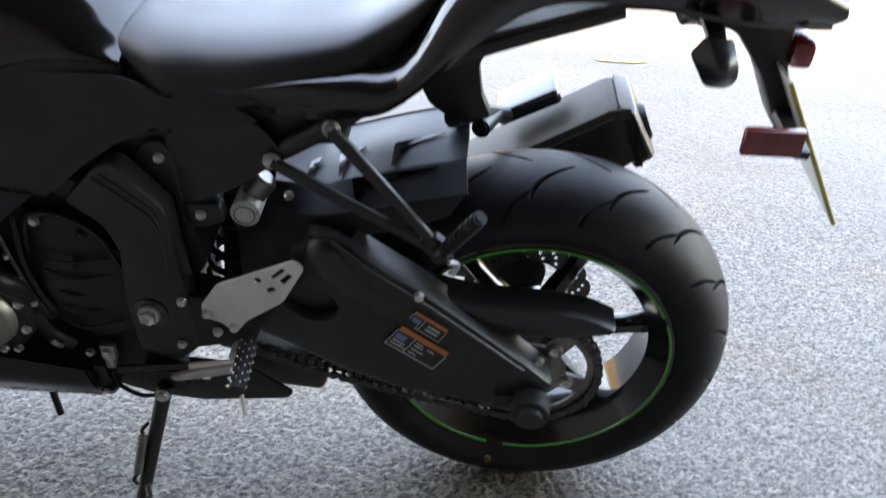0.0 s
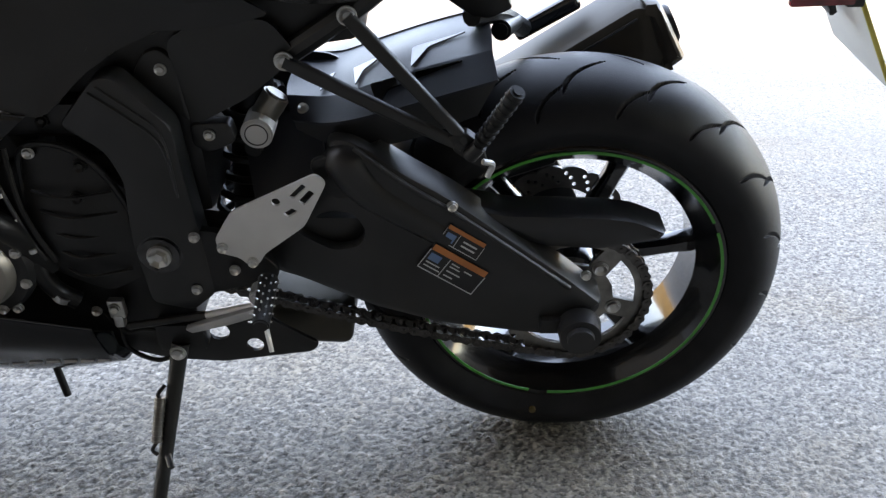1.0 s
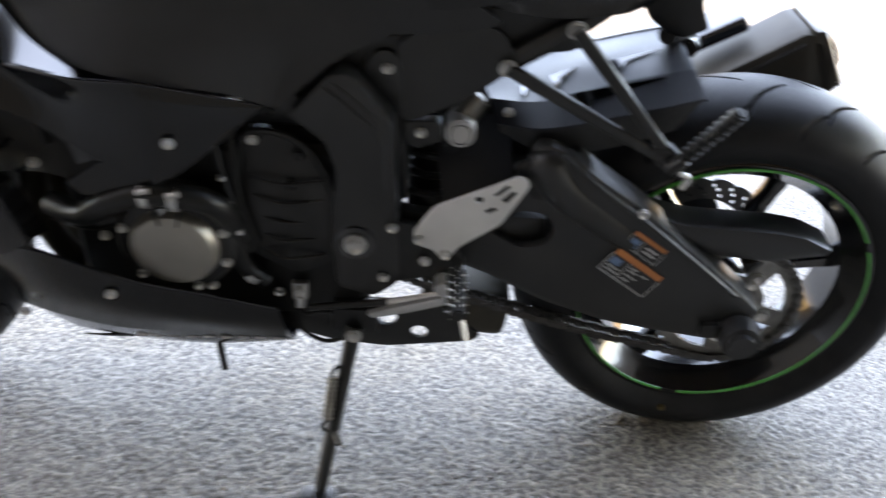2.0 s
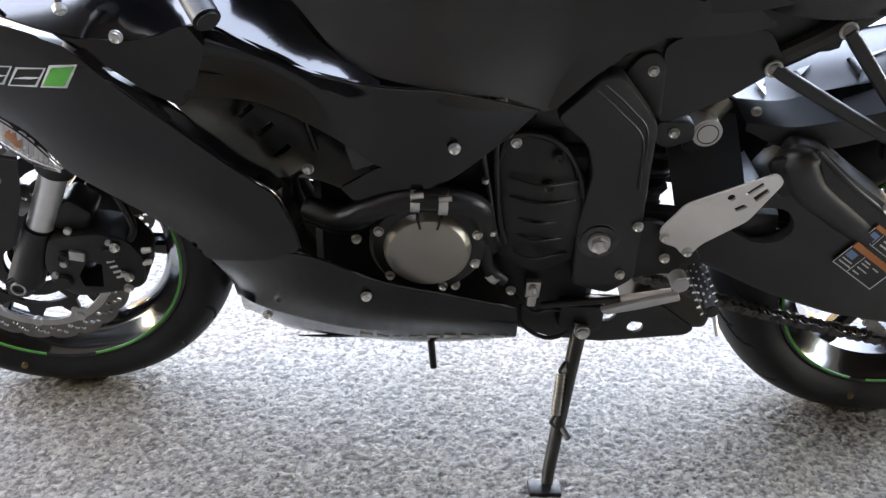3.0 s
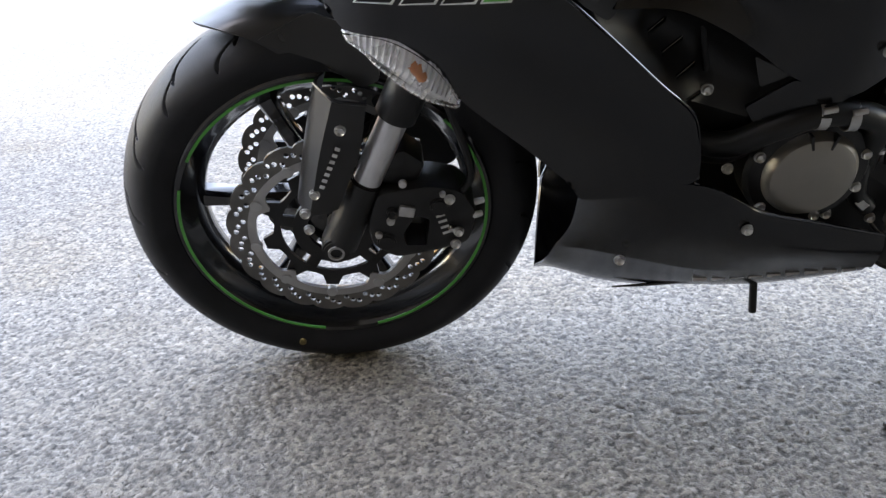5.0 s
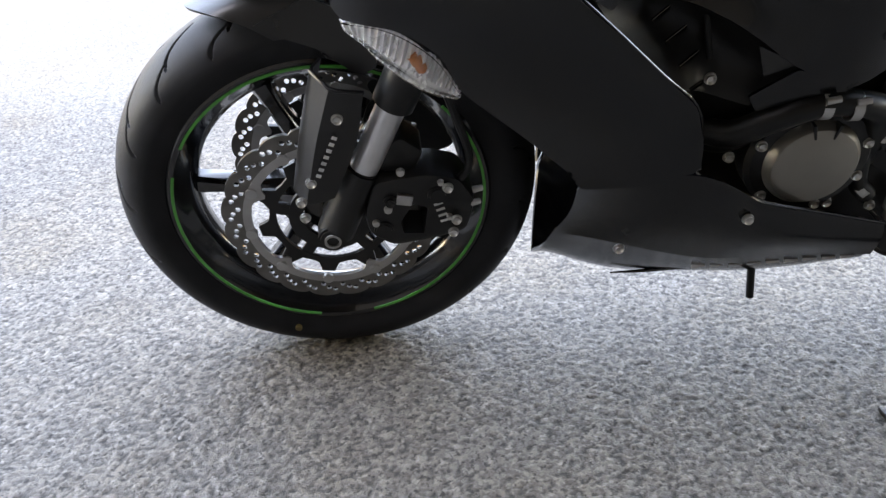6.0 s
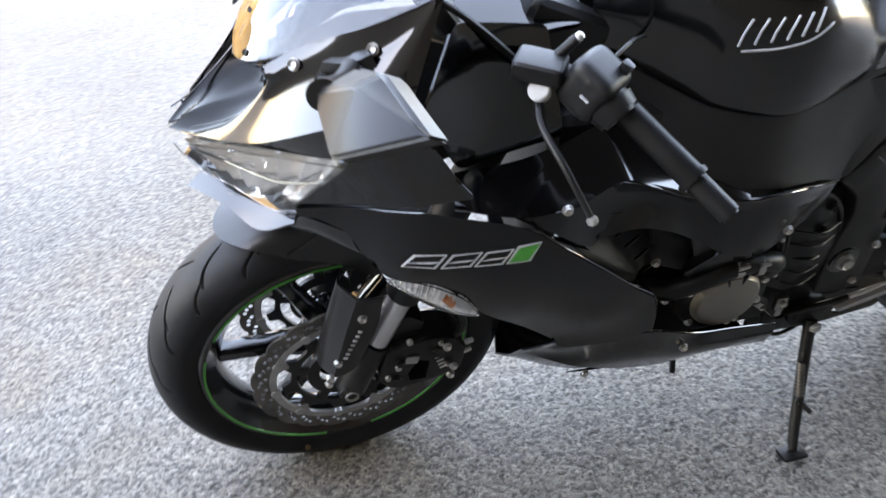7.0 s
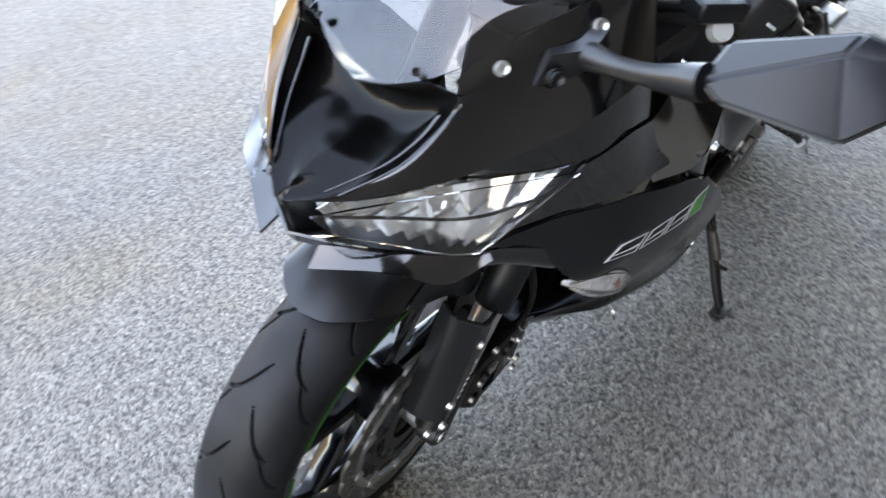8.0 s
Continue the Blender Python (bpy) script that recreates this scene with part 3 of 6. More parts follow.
def bolt_mesh(r, h, hex_head=False, material=None):
    bm = bmesh.new()
    seg = 6 if hex_head else 20
    add_cone(bm, (0, 0, 0), (0, -h * 0.4, 0), r * 1.25, r * 1.2, 20)
    add_cone(bm, (0, -h * 0.4, 0), (0, -h, 0), r, r * 0.92, seg)
    top = min(bm.faces, key=lambda f: f.calc_center_median().y)
    ins = bmesh.ops.inset_individual(bm, faces=[top], thickness=r * 0.45)
    bmesh.ops.translate(bm, vec=(0, h * 0.45, 0), verts=top.verts)
    bmesh.ops.recalc_face_normals(bm, faces=bm.faces)
    me = bpy.data.meshes.new("bolt")
    bm.to_mesh(me)
    bm.free()
    me.materials.append(material or STEEL)
    me.set_sharp_from_angle(angle=radians(30))
    return me


BOLT, BIG_BOLT, NUT, DARK_BOLT = bolt_mesh(0.0060, 0.006), bolt_mesh(0.0095, 0.006), bolt_mesh(0.0130, 0.012, True), bolt_mesh(0.0070, 0.007, False, CASTING)
SCREW = bolt_mesh(0.0035, 0.003, False, CASTING)


def bolt(x, y, z, data=None, parent=None, out=(0, -1, 0)):
    m = Matrix.Translation((x, y, z)) @ Vector((0, -1, 0)).rotation_difference(Vector(out)).to_matrix().to_4x4()
    return again("bolt" if data is not NUT else "nut", data or BOLT, parent or bike, m)


# -- swingarm, chain and rear suspension --
arm_out = [(-0.318, 0.605), (-0.290, 0.606), (-0.265, 0.594), (-0.222, 0.562), (-0.167, 0.527), (-0.095, 0.469), (-0.009, 0.399), (0.041, 0.355), (0.035, 0.335), (-0.028, 0.294),
           (-0.175, 0.317), (-0.290, 0.349), (-0.372, 0.379), (-0.47, 0.40), (-0.53, 0.43), (-0.53, 0.47), (-0.46, 0.47), (-0.40, 0.475), (-0.33, 0.54)]
arm_hole = [(-0.375, 0.462), (-0.322, 0.437), (-0.288, 0.449), (-0.276, 0.474), (-0.292, 0.502), (-0.33, 0.50)]
def arm_side(y, s):
    bm = plate(rounded(arm_out, 0.02), y, 0.05, [rounded(arm_hole, 0.015)], 0.016)
    for v in bm.verts:
        if s < 0 and v.co.x < -0.26 and v.co.y > y + 0.02:
            v.co.y = y + 0.018
        v.co.y -= s * max(0.0, -0.24 - v.co.x) * 0.2
    return bm


swingarm = part("swingarm", arm_side(-0.165, -1), FRAME_BLACK, bike, "matte black cast swingarm")
part("swingarm_far_side", arm_side(0.115, 1), FRAME_BLACK, bike)
part("swingarm_bridge", block(Matrix.Translation((-0.33, 0, 0.43)), (0.10, 0.25, 0.09), 0.02), FRAME_BLACK, swingarm)
part("swingarm_brace", tube([(-0.303, -0.138, 0.594), (-0.296, -0.143, 0.568), (-0.272, -0.144, 0.535), (-0.228, -0.145, 0.502), (-0.17, -0.145, 0.462)], lambda t: 0.012 + 0.018 * min(1.0, t * 5) ** 0.5 - 0.006 * t, 20), FRAME_BLACK, swingarm)
part("swingarm_rib", tube([(-0.285, -0.162, 0.598), (-0.225, -0.166, 0.550), (-0.165, -0.166, 0.508), (-0.09, -0.166, 0.450), (-0.01, -0.166, 0.386)], 0.0035, 8), FRAME_BLACK, swingarm)
part("swingarm_recess", plate(rounded([(-0.345, 0.575), (-0.30, 0.590), (-0.262, 0.560), (-0.272, 0.528), (-0.315, 0.520)], 0.015), -0.157, 0.01, (), 0.003), CASTING, swingarm)
bolt(-0.167, -0.165, 0.517)
bolt(0.012, -0.157, 0.401)


def sticker(name, corners, parent):
    """Black label with an orange head, a thin pale border and small pale signs."""
    o, ex, ez = Vector(corners[0]), Vector(corners[1]) - Vector(corners[0]), Vector(corners[2]) - Vector(corners[0])

    def quad(u0, v0, u1, v1, lift):
        bm = bmesh.new()
        vs = [bm.verts.new(o + ex * u + ez * v + Vector((0, -lift, 0))) for u, v in ((u0, v0), (u1, v0), (u1, v1), (u0, v1))]
        f = bm.faces.new(vs)
        bm.normal_update()
        shell(bm, 0.0004)
        return bm
    base = part(name, quad(0, 0, 1, 1, 0.0006), PLASTIC, parent, "black warning label with orange head")
    part("label_head", quad(0.02, 0.0, 0.98, 0.22, 0.0013), ORANGE, base)
    for a in ((0, 0.97, 1, 1), (0, 0.22, 0.012, 1), (0.988, 0.22, 1, 1), (0.36, 0.25, 0.372, 1)):
        part("label_border", quad(*a, 0.0012), PALE, base)
    return base, quad


lab, q1 = sticker("warning_label", ((-0.170, -0.1665, 0.492), (-0.122, -0.1665, 0.459), (-0.184, -0.1665, 0.467)), bike)
part("label_sign", q1(0.07, 0.38, 0.30, 0.85, 0.0014), BLUE, lab)
part("label_sign", q1(0.50, 0.42, 0.86, 0.50, 0.0014), PALE, lab)
part("label_sign", q1(0.50, 0.66, 0.86, 0.74, 0.0014), PALE, lab)
lab, q2 = sticker("warning_label", ((-0.189, -0.1665, 0.462), (-0.118, -0.1665, 0.413), (-0.213, -0.1665, 0.426)), bike)
part("label_sign", q2(0.05, 0.32, 0.24, 0.58, 0.0014), BLUE, lab)
for a in ((0.42, 0.32, 0.56, 0.36), (0.42, 0.44, 0.60, 0.48), (0.06, 0.66, 0.30, 0.70), (0.06, 0.80, 0.34, 0.84), (0.42, 0.62, 0.66, 0.66), (0.42, 0.80, 0.58, 0.84), (0.66, 0.36, 0.80, 0.40)):
    part("label_sign", q2(*a, 0.0014), PALE, lab)

part("chain_guard", plate(rounded([(-0.165, 0.505), (-0.093, 0.488), (0.03, 0.484), (0.075, 0.477), (0.119, 0.457), (0.108, 0.444), (0.031, 0.429), (-0.045, 0.435), (-0.122, 0.465)], 0.01), -0.145, 0.05, (), 0.012), SHEEN, bike, "black plastic chain guard")

# sprocket with windows, carried by the rear wheel
spr = []
for k in range(43):
    a = 2 * math.pi * k / 43
    for da, r in ((-0.055, 0.106), (-0.02, 0.112), (0.02, 0.112), (0.055, 0.106)):
        spr.append((REAR[0] + r * math.cos(a + da), REAR[2] + r * math.sin(a + da)))
wins = []
for k in range(5):
    a0 = radians(20 + 72 * k)
    ring = [(0.090, a0 + t) for t in (-0.46, -0.23, 0, 0.23, 0.46)] + [(0.058, a0 + t) for t in (0.36, 0, -0.36)]
    wins.append([(REAR[0] + r * math.cos(t), REAR[2] + r * math.sin(t)) for r, t in ring])
part("sprocket", plate(spr, -0.104, 0.006, wins + [circle(REAR[0], REAR[2], 0.03, 24)]), SPROCKET, rear_wheel, "bare steel rear sprocket")
for k in range(5):
    a = radians(56 + 72 * k)
    bolt(REAR[0] + 0.062 * math.cos(a), -0.104, REAR[2] + 0.062 * math.sin(a), BIG_BOLT, rear_wheel)


def chain():
    """Roller chain round both sprockets: links on the run, pins joined into the chain itself."""
    r1, r2 = 0.107, 0.040
    c1, c2 = Vector((REAR[0], REAR[2])), Vector((-0.505, 0.395))
    d = c2 - c1
    ang = math.atan2(d.y, d.x)
    off = math.acos((r1 - r2) / d.length)
    pts = []
    a_top, a_bot = ang - off, ang + off
    p = [c1 + r1 * Vector((math.cos(a_top), math.sin(a_top))), c2 + r2 * Vector((math.cos(a_top), math.sin(a_top))),
         c2 + r2 * Vector((math.cos(a_bot), math.sin(a_bot))), c1 + r1 * Vector((math.cos(a_bot), math.sin(a_bot)))]
    pts += [p[0].lerp(p[1], k / 40) for k in range(40)]
    pts += [c2 + r2 * Vector((math.cos(a_top + 2 * off * k / 16), math.sin(a_top + 2 * off * k / 16))) for k in range(16)]
    sag = [p[2].lerp(p[3], k / 40) - Vector((0, 0.012 * math.sin(math.pi * k / 40))) for k in range(40)]
    pts += sag
    end = 2 * math.pi - 2 * off
    pts += [c1 + r1 * Vector((math.cos(a_bot + end * k / 60), math.sin(a_bot + end * k / 60))) for k in range(61)]
    pitch, place, last, acc = 0.0159, [], None, 0.0
    for a, b in zip(pts, pts[1:]):
        s = (b - a).length
        while acc <= s:
            place.append(a.lerp(b, acc / s) if s else a)
            acc += pitch
        acc -= s
    bm = bmesh.new()
    for q in place:
        add_cone(bm, (q.x, -0.113, q.y), (q.x, -0.087, q.y), 0.0028, 0.0028, 8)
    ob = part("chain", bm, CHAIN, bike, "oily dark steel drive chain")
    link = {}
    for wide in (0, 1):
        lb = bmesh.new()
        for y in ((-0.0085, -0.0065), (-0.0115, -0.0095))[wide], ((0.0065, 0.0085), (0.0095, 0.0115))[wide]:
            out = circle(-pitch / 2, 0, 0.0072, 12)[3:10] + [(0, -0.0052)] + circle(pitch / 2, 0, 0.0072, 12)[9:] + circle(pitch / 2, 0, 0.0072, 12)[:4] + [(0, 0.0052)]
            sub = plate(out, y[0], y[1] - y[0])
            me = bpy.data.meshes.new("side")
            sub.to_mesh(me)
            sub.free()
            lb.from_mesh(me)
            bpy.data.meshes.remove(me)
        me = bpy.data.meshes.new("link")
        lb.to_mesh(me)
        lb.free()
        me.materials.append(CHAIN)
        link[wide] = me
    for i, (a, b) in enumerate(zip(place, place[1:])):
        mid = (a + b) / 2
        again("link", link[i % 2], ob, Matrix.Translation((mid.x, -0.100, mid.y)) @ Matrix.Rotation(-math.atan2(b.y - a.y, b.x - a.x), 4, "Y"))


chain()
axle = part("rear_axle", rod((0.008, -0.165, 0.320), (0.008, -0.12, 0.320), 0.022, None, 24, 0.002), STEEL, bike)
part("axle_slider", rod((0.008, -0.160, 0.322), (0.006, -0.206, 0.324), 0.0315, 0.027, 28, 0.009), PLASTIC, axle, "round black plastic axle slider")
part("rear_caliper", block(Matrix.Translation((-0.075, 0.10, 0.455)) @ Matrix.Rotation(radians(-20), 4, "Y"), (0.13, 0.07, 0.075), 0.012, 3), CASTING, bike, "black rear brake caliper")
part("caliper_bracket", plate(rounded([(-0.13, 0.42), (-0.02, 0.47), (0.04, 0.36), (0.03, 0.30), (-0.03, 0.31)], 0.015), 0.095, 0.012, (), 0.003), CASTING, bike)
part("chain_adjuster", block(Matrix.Translation((-0.032, -0.166, 0.325)), (0.03, 0.02, 0.024), 0.003), CASTING, swingarm)

# rear inner fender: an arched shell over the tyre with a side flank
def on_net(rows, u, v, lift):
    """The place at column u and row v of a net of points, lifted off it."""
    i, j = min(int(u), len(rows[0]) - 2), min(int(v), len(rows) - 2)
    f, g = u - i, v - j
    p = [Vector(rows[j + b][i + a]) for b in (0, 1) for a in (0, 1)]
    n = (p[1] - p[0]).cross(p[2] - p[0]).normalized()
    if n.z < 0:
        n = -n
    return (p[0] * (1 - f) + p[1] * f) * (1 - g) + (p[2] * (1 - f) + p[3] * f) * g + n * lift


def slot_shade(net, outline, parent):
    """A black shape laid on a net of points, painting in a slot's shade."""
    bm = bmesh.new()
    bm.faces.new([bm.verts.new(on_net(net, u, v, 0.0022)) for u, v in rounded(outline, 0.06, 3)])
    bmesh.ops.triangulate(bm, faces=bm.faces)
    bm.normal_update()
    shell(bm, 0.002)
    return part("fender_slot_shade", bm, RECESS, parent, "black slot shape laid on the fender, dark for the slot's shade")


def hugger():
    low = [(-0.113, -0.135, 0.673), (-0.190, -0.135, 0.650), (-0.266, -0.135, 0.628), (-0.316, -0.130, 0.616), (-0.365, -0.105, 0.607)]
    fold = [(-0.117, -0.075, 0.685), (-0.194, -0.075, 0.665), (-0.268, -0.075, 0.641), (-0.318, -0.073, 0.625), (-0.375, -0.070, 0.625)]
    top = [(-0.115, -0.005, 0.686), (-0.213, -0.005, 0.664), (-0.290, -0.005, 0.634), (-0.330, -0.010, 0.622), (-0.381, -0.015, 0.620)]
    far = [(x, 0.075, z - 0.002) for x, y, z in fold]
    ob = part("rear_fender", patch([fold, top, far], 6, 5, 0.004), FENDER, bike, "satin black plastic rear inner fender with slots")
    for s in (1, -1):
        part("fender_flank", patch([[(x, y * s, z) for x, y, z in r] for r in (low, fold)], 6, 4, 0.004), FENDER, ob)
    skirt = [(-0.135, -0.112, 0.615), (-0.200, -0.115, 0.590), (-0.266, -0.118, 0.575), (-0.316, -0.120, 0.580), (-0.362, -0.100, 0.592)]
    part("fender_skirt", patch([[(x + 0.001, y + 0.004, z) for x, y, z in low], skirt], 6, 4, 0.004), PLASTIC, ob, "dark lower skirt of the fender")
    part("fender_backing", panel([(-0.425, 0.05, 0.640), (-0.330, 0.05, 0.630), (-0.290, 0.05, 0.600), (-0.290, 0.05, 0.450), (-0.425, 0.05, 0.450)], (), 0.004), PLASTIC, ob)
    # slots: black shapes on the skin, their shade given by colour
    slot_shade((low, fold), [(0.45, 0.86), (2.0, 0.97), (1.86, 0.12), (1.70, 0.62)], ob)
    slot_shade((fold, top), [(1.28, 0.06), (1.08, 0.80), (0.30, 0.96), (0.85, 0.68)], ob)
    slot_shade((fold, top), [(2.35, 0.06), (2.15, 0.85), (1.55, 0.96), (1.95, 0.62)], ob)
    slot_shade((fold, top), [(3.25, 0.10), (3.10, 0.85), (2.70, 0.96), (2.95, 0.60)], ob)
    bolt(-0.352, -0.094, 0.617, BOLT, ob, (0, -0.6, 0.8))
    part("fender_front", patch([[(-0.452, -0.012, 0.560), (-0.400, -0.012, 0.572), (-0.345, -0.012, 0.572)], [(-0.440, -0.058, 0.510), (-0.392, -0.060, 0.520), (-0.335, -0.060, 0.518)], [(-0.428, -0.100, 0.455), (-0.385, -0.104, 0.462), (-0.325, -0.104, 0.462)]], 6, 6, 0.006), FENDER, ob, "sloping front of the rear inner fender")
    return ob


hugger()

# shock absorber and its reservoir
shock = part("shock_absorber", rod((-0.43, 0.0, 0.66), (-0.46, 0.0, 0.36), 0.03, 0.03, 24, 0.004), CASTING, bike, "black shock absorber")
bm = bmesh.new()
coil = [(-0.435 - 0.0017 * k * 0.25 + 0.04 * math.cos(k * 0.5), 0.04 * math.sin(k * 0.5), 0.60 - 0.0021 * k * 1.2) for k in range(90)]
add_tube(bm, coil, 0.006, 8, 1)
part("shock_spring", bm, CASTING, shock)
part("shock_reservoir", rod((-0.413, -0.07, 0.588), (-0.388, -0.062, 0.624), 0.017, 0.018, 24, 0.003), BRONZE, shock)
part("reservoir_cap", rod((-0.413, -0.055, 0.586), (-0.413, -0.104, 0.586), 0.0205, 0.0205, 32, 0.003), BRIGHT, shock, "bare aluminium reservoir cap")
part("cap_groove", lathe([(0.0135, -0.0012), (0.0150, -0.0012), (0.0150, 0.001), (0.0135, 0.001)], (-0.413, -0.1035, 0.586), 40), CASTING, shock)
part("adjuster_knob", rod((-0.424, -0.055, 0.555), (-0.424, -0.085, 0.555), 0.0115, 0.0115, 24, 0.002), CASTING, shock)

# -- frame, engine and side stand --
frame_out = [(-0.632, 0.629), (-0.578, 0.689), (-0.554, 0.690), (-0.499, 0.626), (-0.494, 0.529), (-0.488, 0.44), (-0.485, 0.375), (-0.52, 0.345), (-0.575, 0.36), (-0.582, 0.46), (-0.573, 0.552), (-0.586, 0.592)]
main_frame = part("main_frame", plate(rounded(frame_out, 0.012), -0.160, 0.035, (), 0.006), FRAME_BLACK, bike, "matte black aluminium frame cover")
for dx in (0.0, 0.010):
    part("frame_ridge", tube([(-0.586 + dx, -0.1612, 0.672 + dx * 0.7), (-0.548 + dx, -0.1612, 0.640 + dx * 0.7), (-0.516 + dx * 0.4, -0.1612, 0.604 + dx), (-0.508, -0.1612, 0.53)], 0.0016, 6), SHEEN, main_frame)
part("frame_far_side", plate(rounded(frame_out, 0.012), 0.125, 0.035, (), 0.006), FRAME_BLACK, bike)
part("frame_ear", plate(rounded([(-0.548, 0.672), (-0.528, 0.703), (-0.508, 0.708), (-0.494, 0.692), (-0.486, 0.61)], 0.012), -0.120, 0.02, (), 0.003), FRAME_BLACK, main_frame)
part("airbox", block(Matrix.Translation((-0.93, 0, 0.67)), (0.36, 0.27, 0.26), 0.03, 3), PLASTIC, bike)
part("radiator_shroud", patch([[(-1.11, -0.236, 0.715), (-1.02, -0.212, 0.700), (-0.94, -0.196, 0.665), (-0.855, -0.200, 0.600)], [(-1.08, -0.226, 0.655), (-1.00, -0.172, 0.635), (-0.93, -0.152, 0.595), (-0.865, -0.170, 0.558)], [(-1.00, -0.236, 0.570), (-0.965, -0.190, 0.548), (-0.93, -0.166, 0.530), (-0.88, -0.178, 0.518)]], 6, 5, 0.004), CASTING, bike, "dark plastic radiator shroud")
part("shroud_rib", tube([(-0.955, -0.168, 0.650), (-0.945, -0.166, 0.61), (-0.935, -0.166, 0.575)], 0.004, 8), PLASTIC, bike)
part("subframe_cover", panel([(-0.489, -0.118, 0.610), (-0.500, -0.116, 0.715), (-0.45, -0.118, 0.745), (-0.376, -0.122, 0.742), (-0.345, -0.124, 0.70), (-0.412, -0.122, 0.646), (-0.47, -0.12, 0.615)], ((-0.43, -0.125, 0.69),), 0.004), FRAME_BLACK, bike, "matte black subframe cover")
part("subframe_tube", tube([(-0.37, -0.11, 0.69), (-0.285, -0.115, 0.748), (-0.15, -0.10, 0.84), (0.05, -0.06, 0.90)], 0.014, 10), FRAME_BLACK, bike)
part("frame_gusset", plate(rounded([(-0.49, 0.61), (-0.44, 0.612), (-0.435, 0.585), (-0.47, 0.57), (-0.49, 0.58)], 0.008), -0.121, 0.02, (), 0.003), FRAME_BLACK, main_frame)
part("battery_box", block(Matrix.Translation((-0.575, 0, 0.62)), (0.19, 0.22, 0.30), 0.02), PLASTIC, bike)
part("seat_base", block(Matrix.Translation((-0.40, 0, 0.735)) @ Matrix.Rotation(radians(-8), 4, "Y"), (0.26, 0.21, 0.09), 0.02), PLASTIC, bike)
bolt(-0.285, -0.131, 0.750, BIG_BOLT)
bolt(-0.362, -0.130, 0.696, BIG_BOLT)
bolt(-0.510, -0.121, 0.683)
bolt(-0.466, -0.123, 0.597)
bolt(-0.498, -0.162, 0.471)
bolt(-0.509, -0.162, 0.386)
part("pivot_washer", rod((-0.548, -0.150, 0.442), (-0.548, -0.163, 0.442), 0.031, 0.029, 32, 0.003), GLOSS, main_frame)
bolt(-0.548, -0.163, 0.442, NUT, main_frame)

part("throttle_body", block(Matrix.Translation((-0.655, -0.10, 0.625)), (0.12, 0.07, 0.05), 0.012, 3), PLASTIC, bike, "dark grey throttle housing")
bolt(-0.66, -0.136, 0.625, DARK_BOLT)
bolt(-0.70, -0.136, 0.64)
engine = part("engine", block(Matrix.Translation((-0.74, 0.0, 0.42)), (0.42, 0.26, 0.30), 0.03, 3), CASTING, bike, "black cast engine block")
part("cylinder_head", block(Matrix.Translation((-0.83, 0.0, 0.60)) @ Matrix.Rotation(radians(-22), 4, "Y"), (0.24, 0.26, 0.16), 0.02, 3), CASTING, engine)
part("gear_cover", panel([(-0.70, -0.15, 0.575), (-0.685, -0.15, 0.60), (-0.63, -0.15, 0.60), (-0.575, -0.145, 0.53), (-0.56, -0.145, 0.41), (-0.63, -0.15, 0.375), (-0.70, -0.155, 0.42)], ((-0.63, -0.175, 0.49), (-0.64, -0.17, 0.44)), 0.008), CASTING, engine, "black cast sprocket cover")
cover = lathe([(0.0, -0.030), (0.040, -0.029), (0.053, -0.025), (0.059, -0.017), (0.062, 0.0), (0.0, 0.0)], (-0.787, -0.175, 0.440), 64, (0, 360), False)
clutch = part("crankcase_cover", cover, BRONZE, bike, "round bronze engine cover")
part("cover_rim", lathe([(0.060, -0.012), (0.074, -0.010), (0.080, -0.002), (0.080, 0.03), (0.060, 0.03)], (-0.787, -0.175, 0.440), 64), CASTING, clutch)
for a in (20, 95, 160, 225, 290, 340):
    bolt(-0.787 + 0.071 * math.cos(radians(a)), -0.184, 0.440 + 0.071 * math.sin(radians(a)), BOLT, clutch)
for a in (75, 105):
    part("cover_notch", block(Matrix.Translation((-0.787 + 0.048 * math.cos(radians(a)), -0.197, 0.440 + 0.048 * math.sin(radians(a)))) @ Matrix.Rotation(-radians(a), 4, "Y"), (0.03, 0.012, 0.0035), 0.001), CASTING, clutch)
hose = part("coolant_hose", tube([(-0.95, -0.165, 0.485), (-0.90, -0.19, 0.487), (-0.86, -0.205, 0.515), (-0.81, -0.208, 0.535), (-0.76, -0.205, 0.532), (-0.725, -0.195, 0.515), (-0.71, -0.17, 0.47), (-0.70, -0.15, 0.42)], 0.0165, 16), GROOVE, bike, "black rubber coolant hose")
for x, z, t in ((-0.770, 0.531, 0), (-0.806, 0.534, 8)):
    part("hose_clamp", lathe([(0.0170, -0.006), (0.0185, -0.006), (0.0185, 0.006), (0.0170, 0.006)], (0, 0, 0), 32, m=Matrix.Translation((x, -0.206, z)) @ Matrix.Rotation(radians(90), 4, "Z")), STEEL, hose, "bright steel hose clamp")
    part("clamp_screw", rod((x - 0.006, -0.222, z + 0.012), (x + 0.010, -0.222, z + 0.015), 0.004, 0.004, 12), STEEL, hose)
part("lower_hose", tube([(-0.95, -0.16, 0.47), (-0.90, -0.17, 0.463), (-0.86, -0.16, 0.47)], 0.014, 12), GROOVE, bike)
part("cable", tube([(-0.705, -0.16, 0.60), (-0.70, -0.175, 0.54), (-0.693, -0.175, 0.49), (-0.68, -0.17, 0.44)], 0.004, 8), GROOVE, bike)
clip = part("hose_bracket", block(Matrix.Translation((-0.629, -0.150, 0.345)), (0.022, 0.012, 0.03), 0.003), STEEL, bike, "bright steel bracket")
part("bracket_lug", block(Matrix.Translation((-0.629, -0.152, 0.325)), (0.014, 0.012, 0.02), 0.003), STEEL, clip)
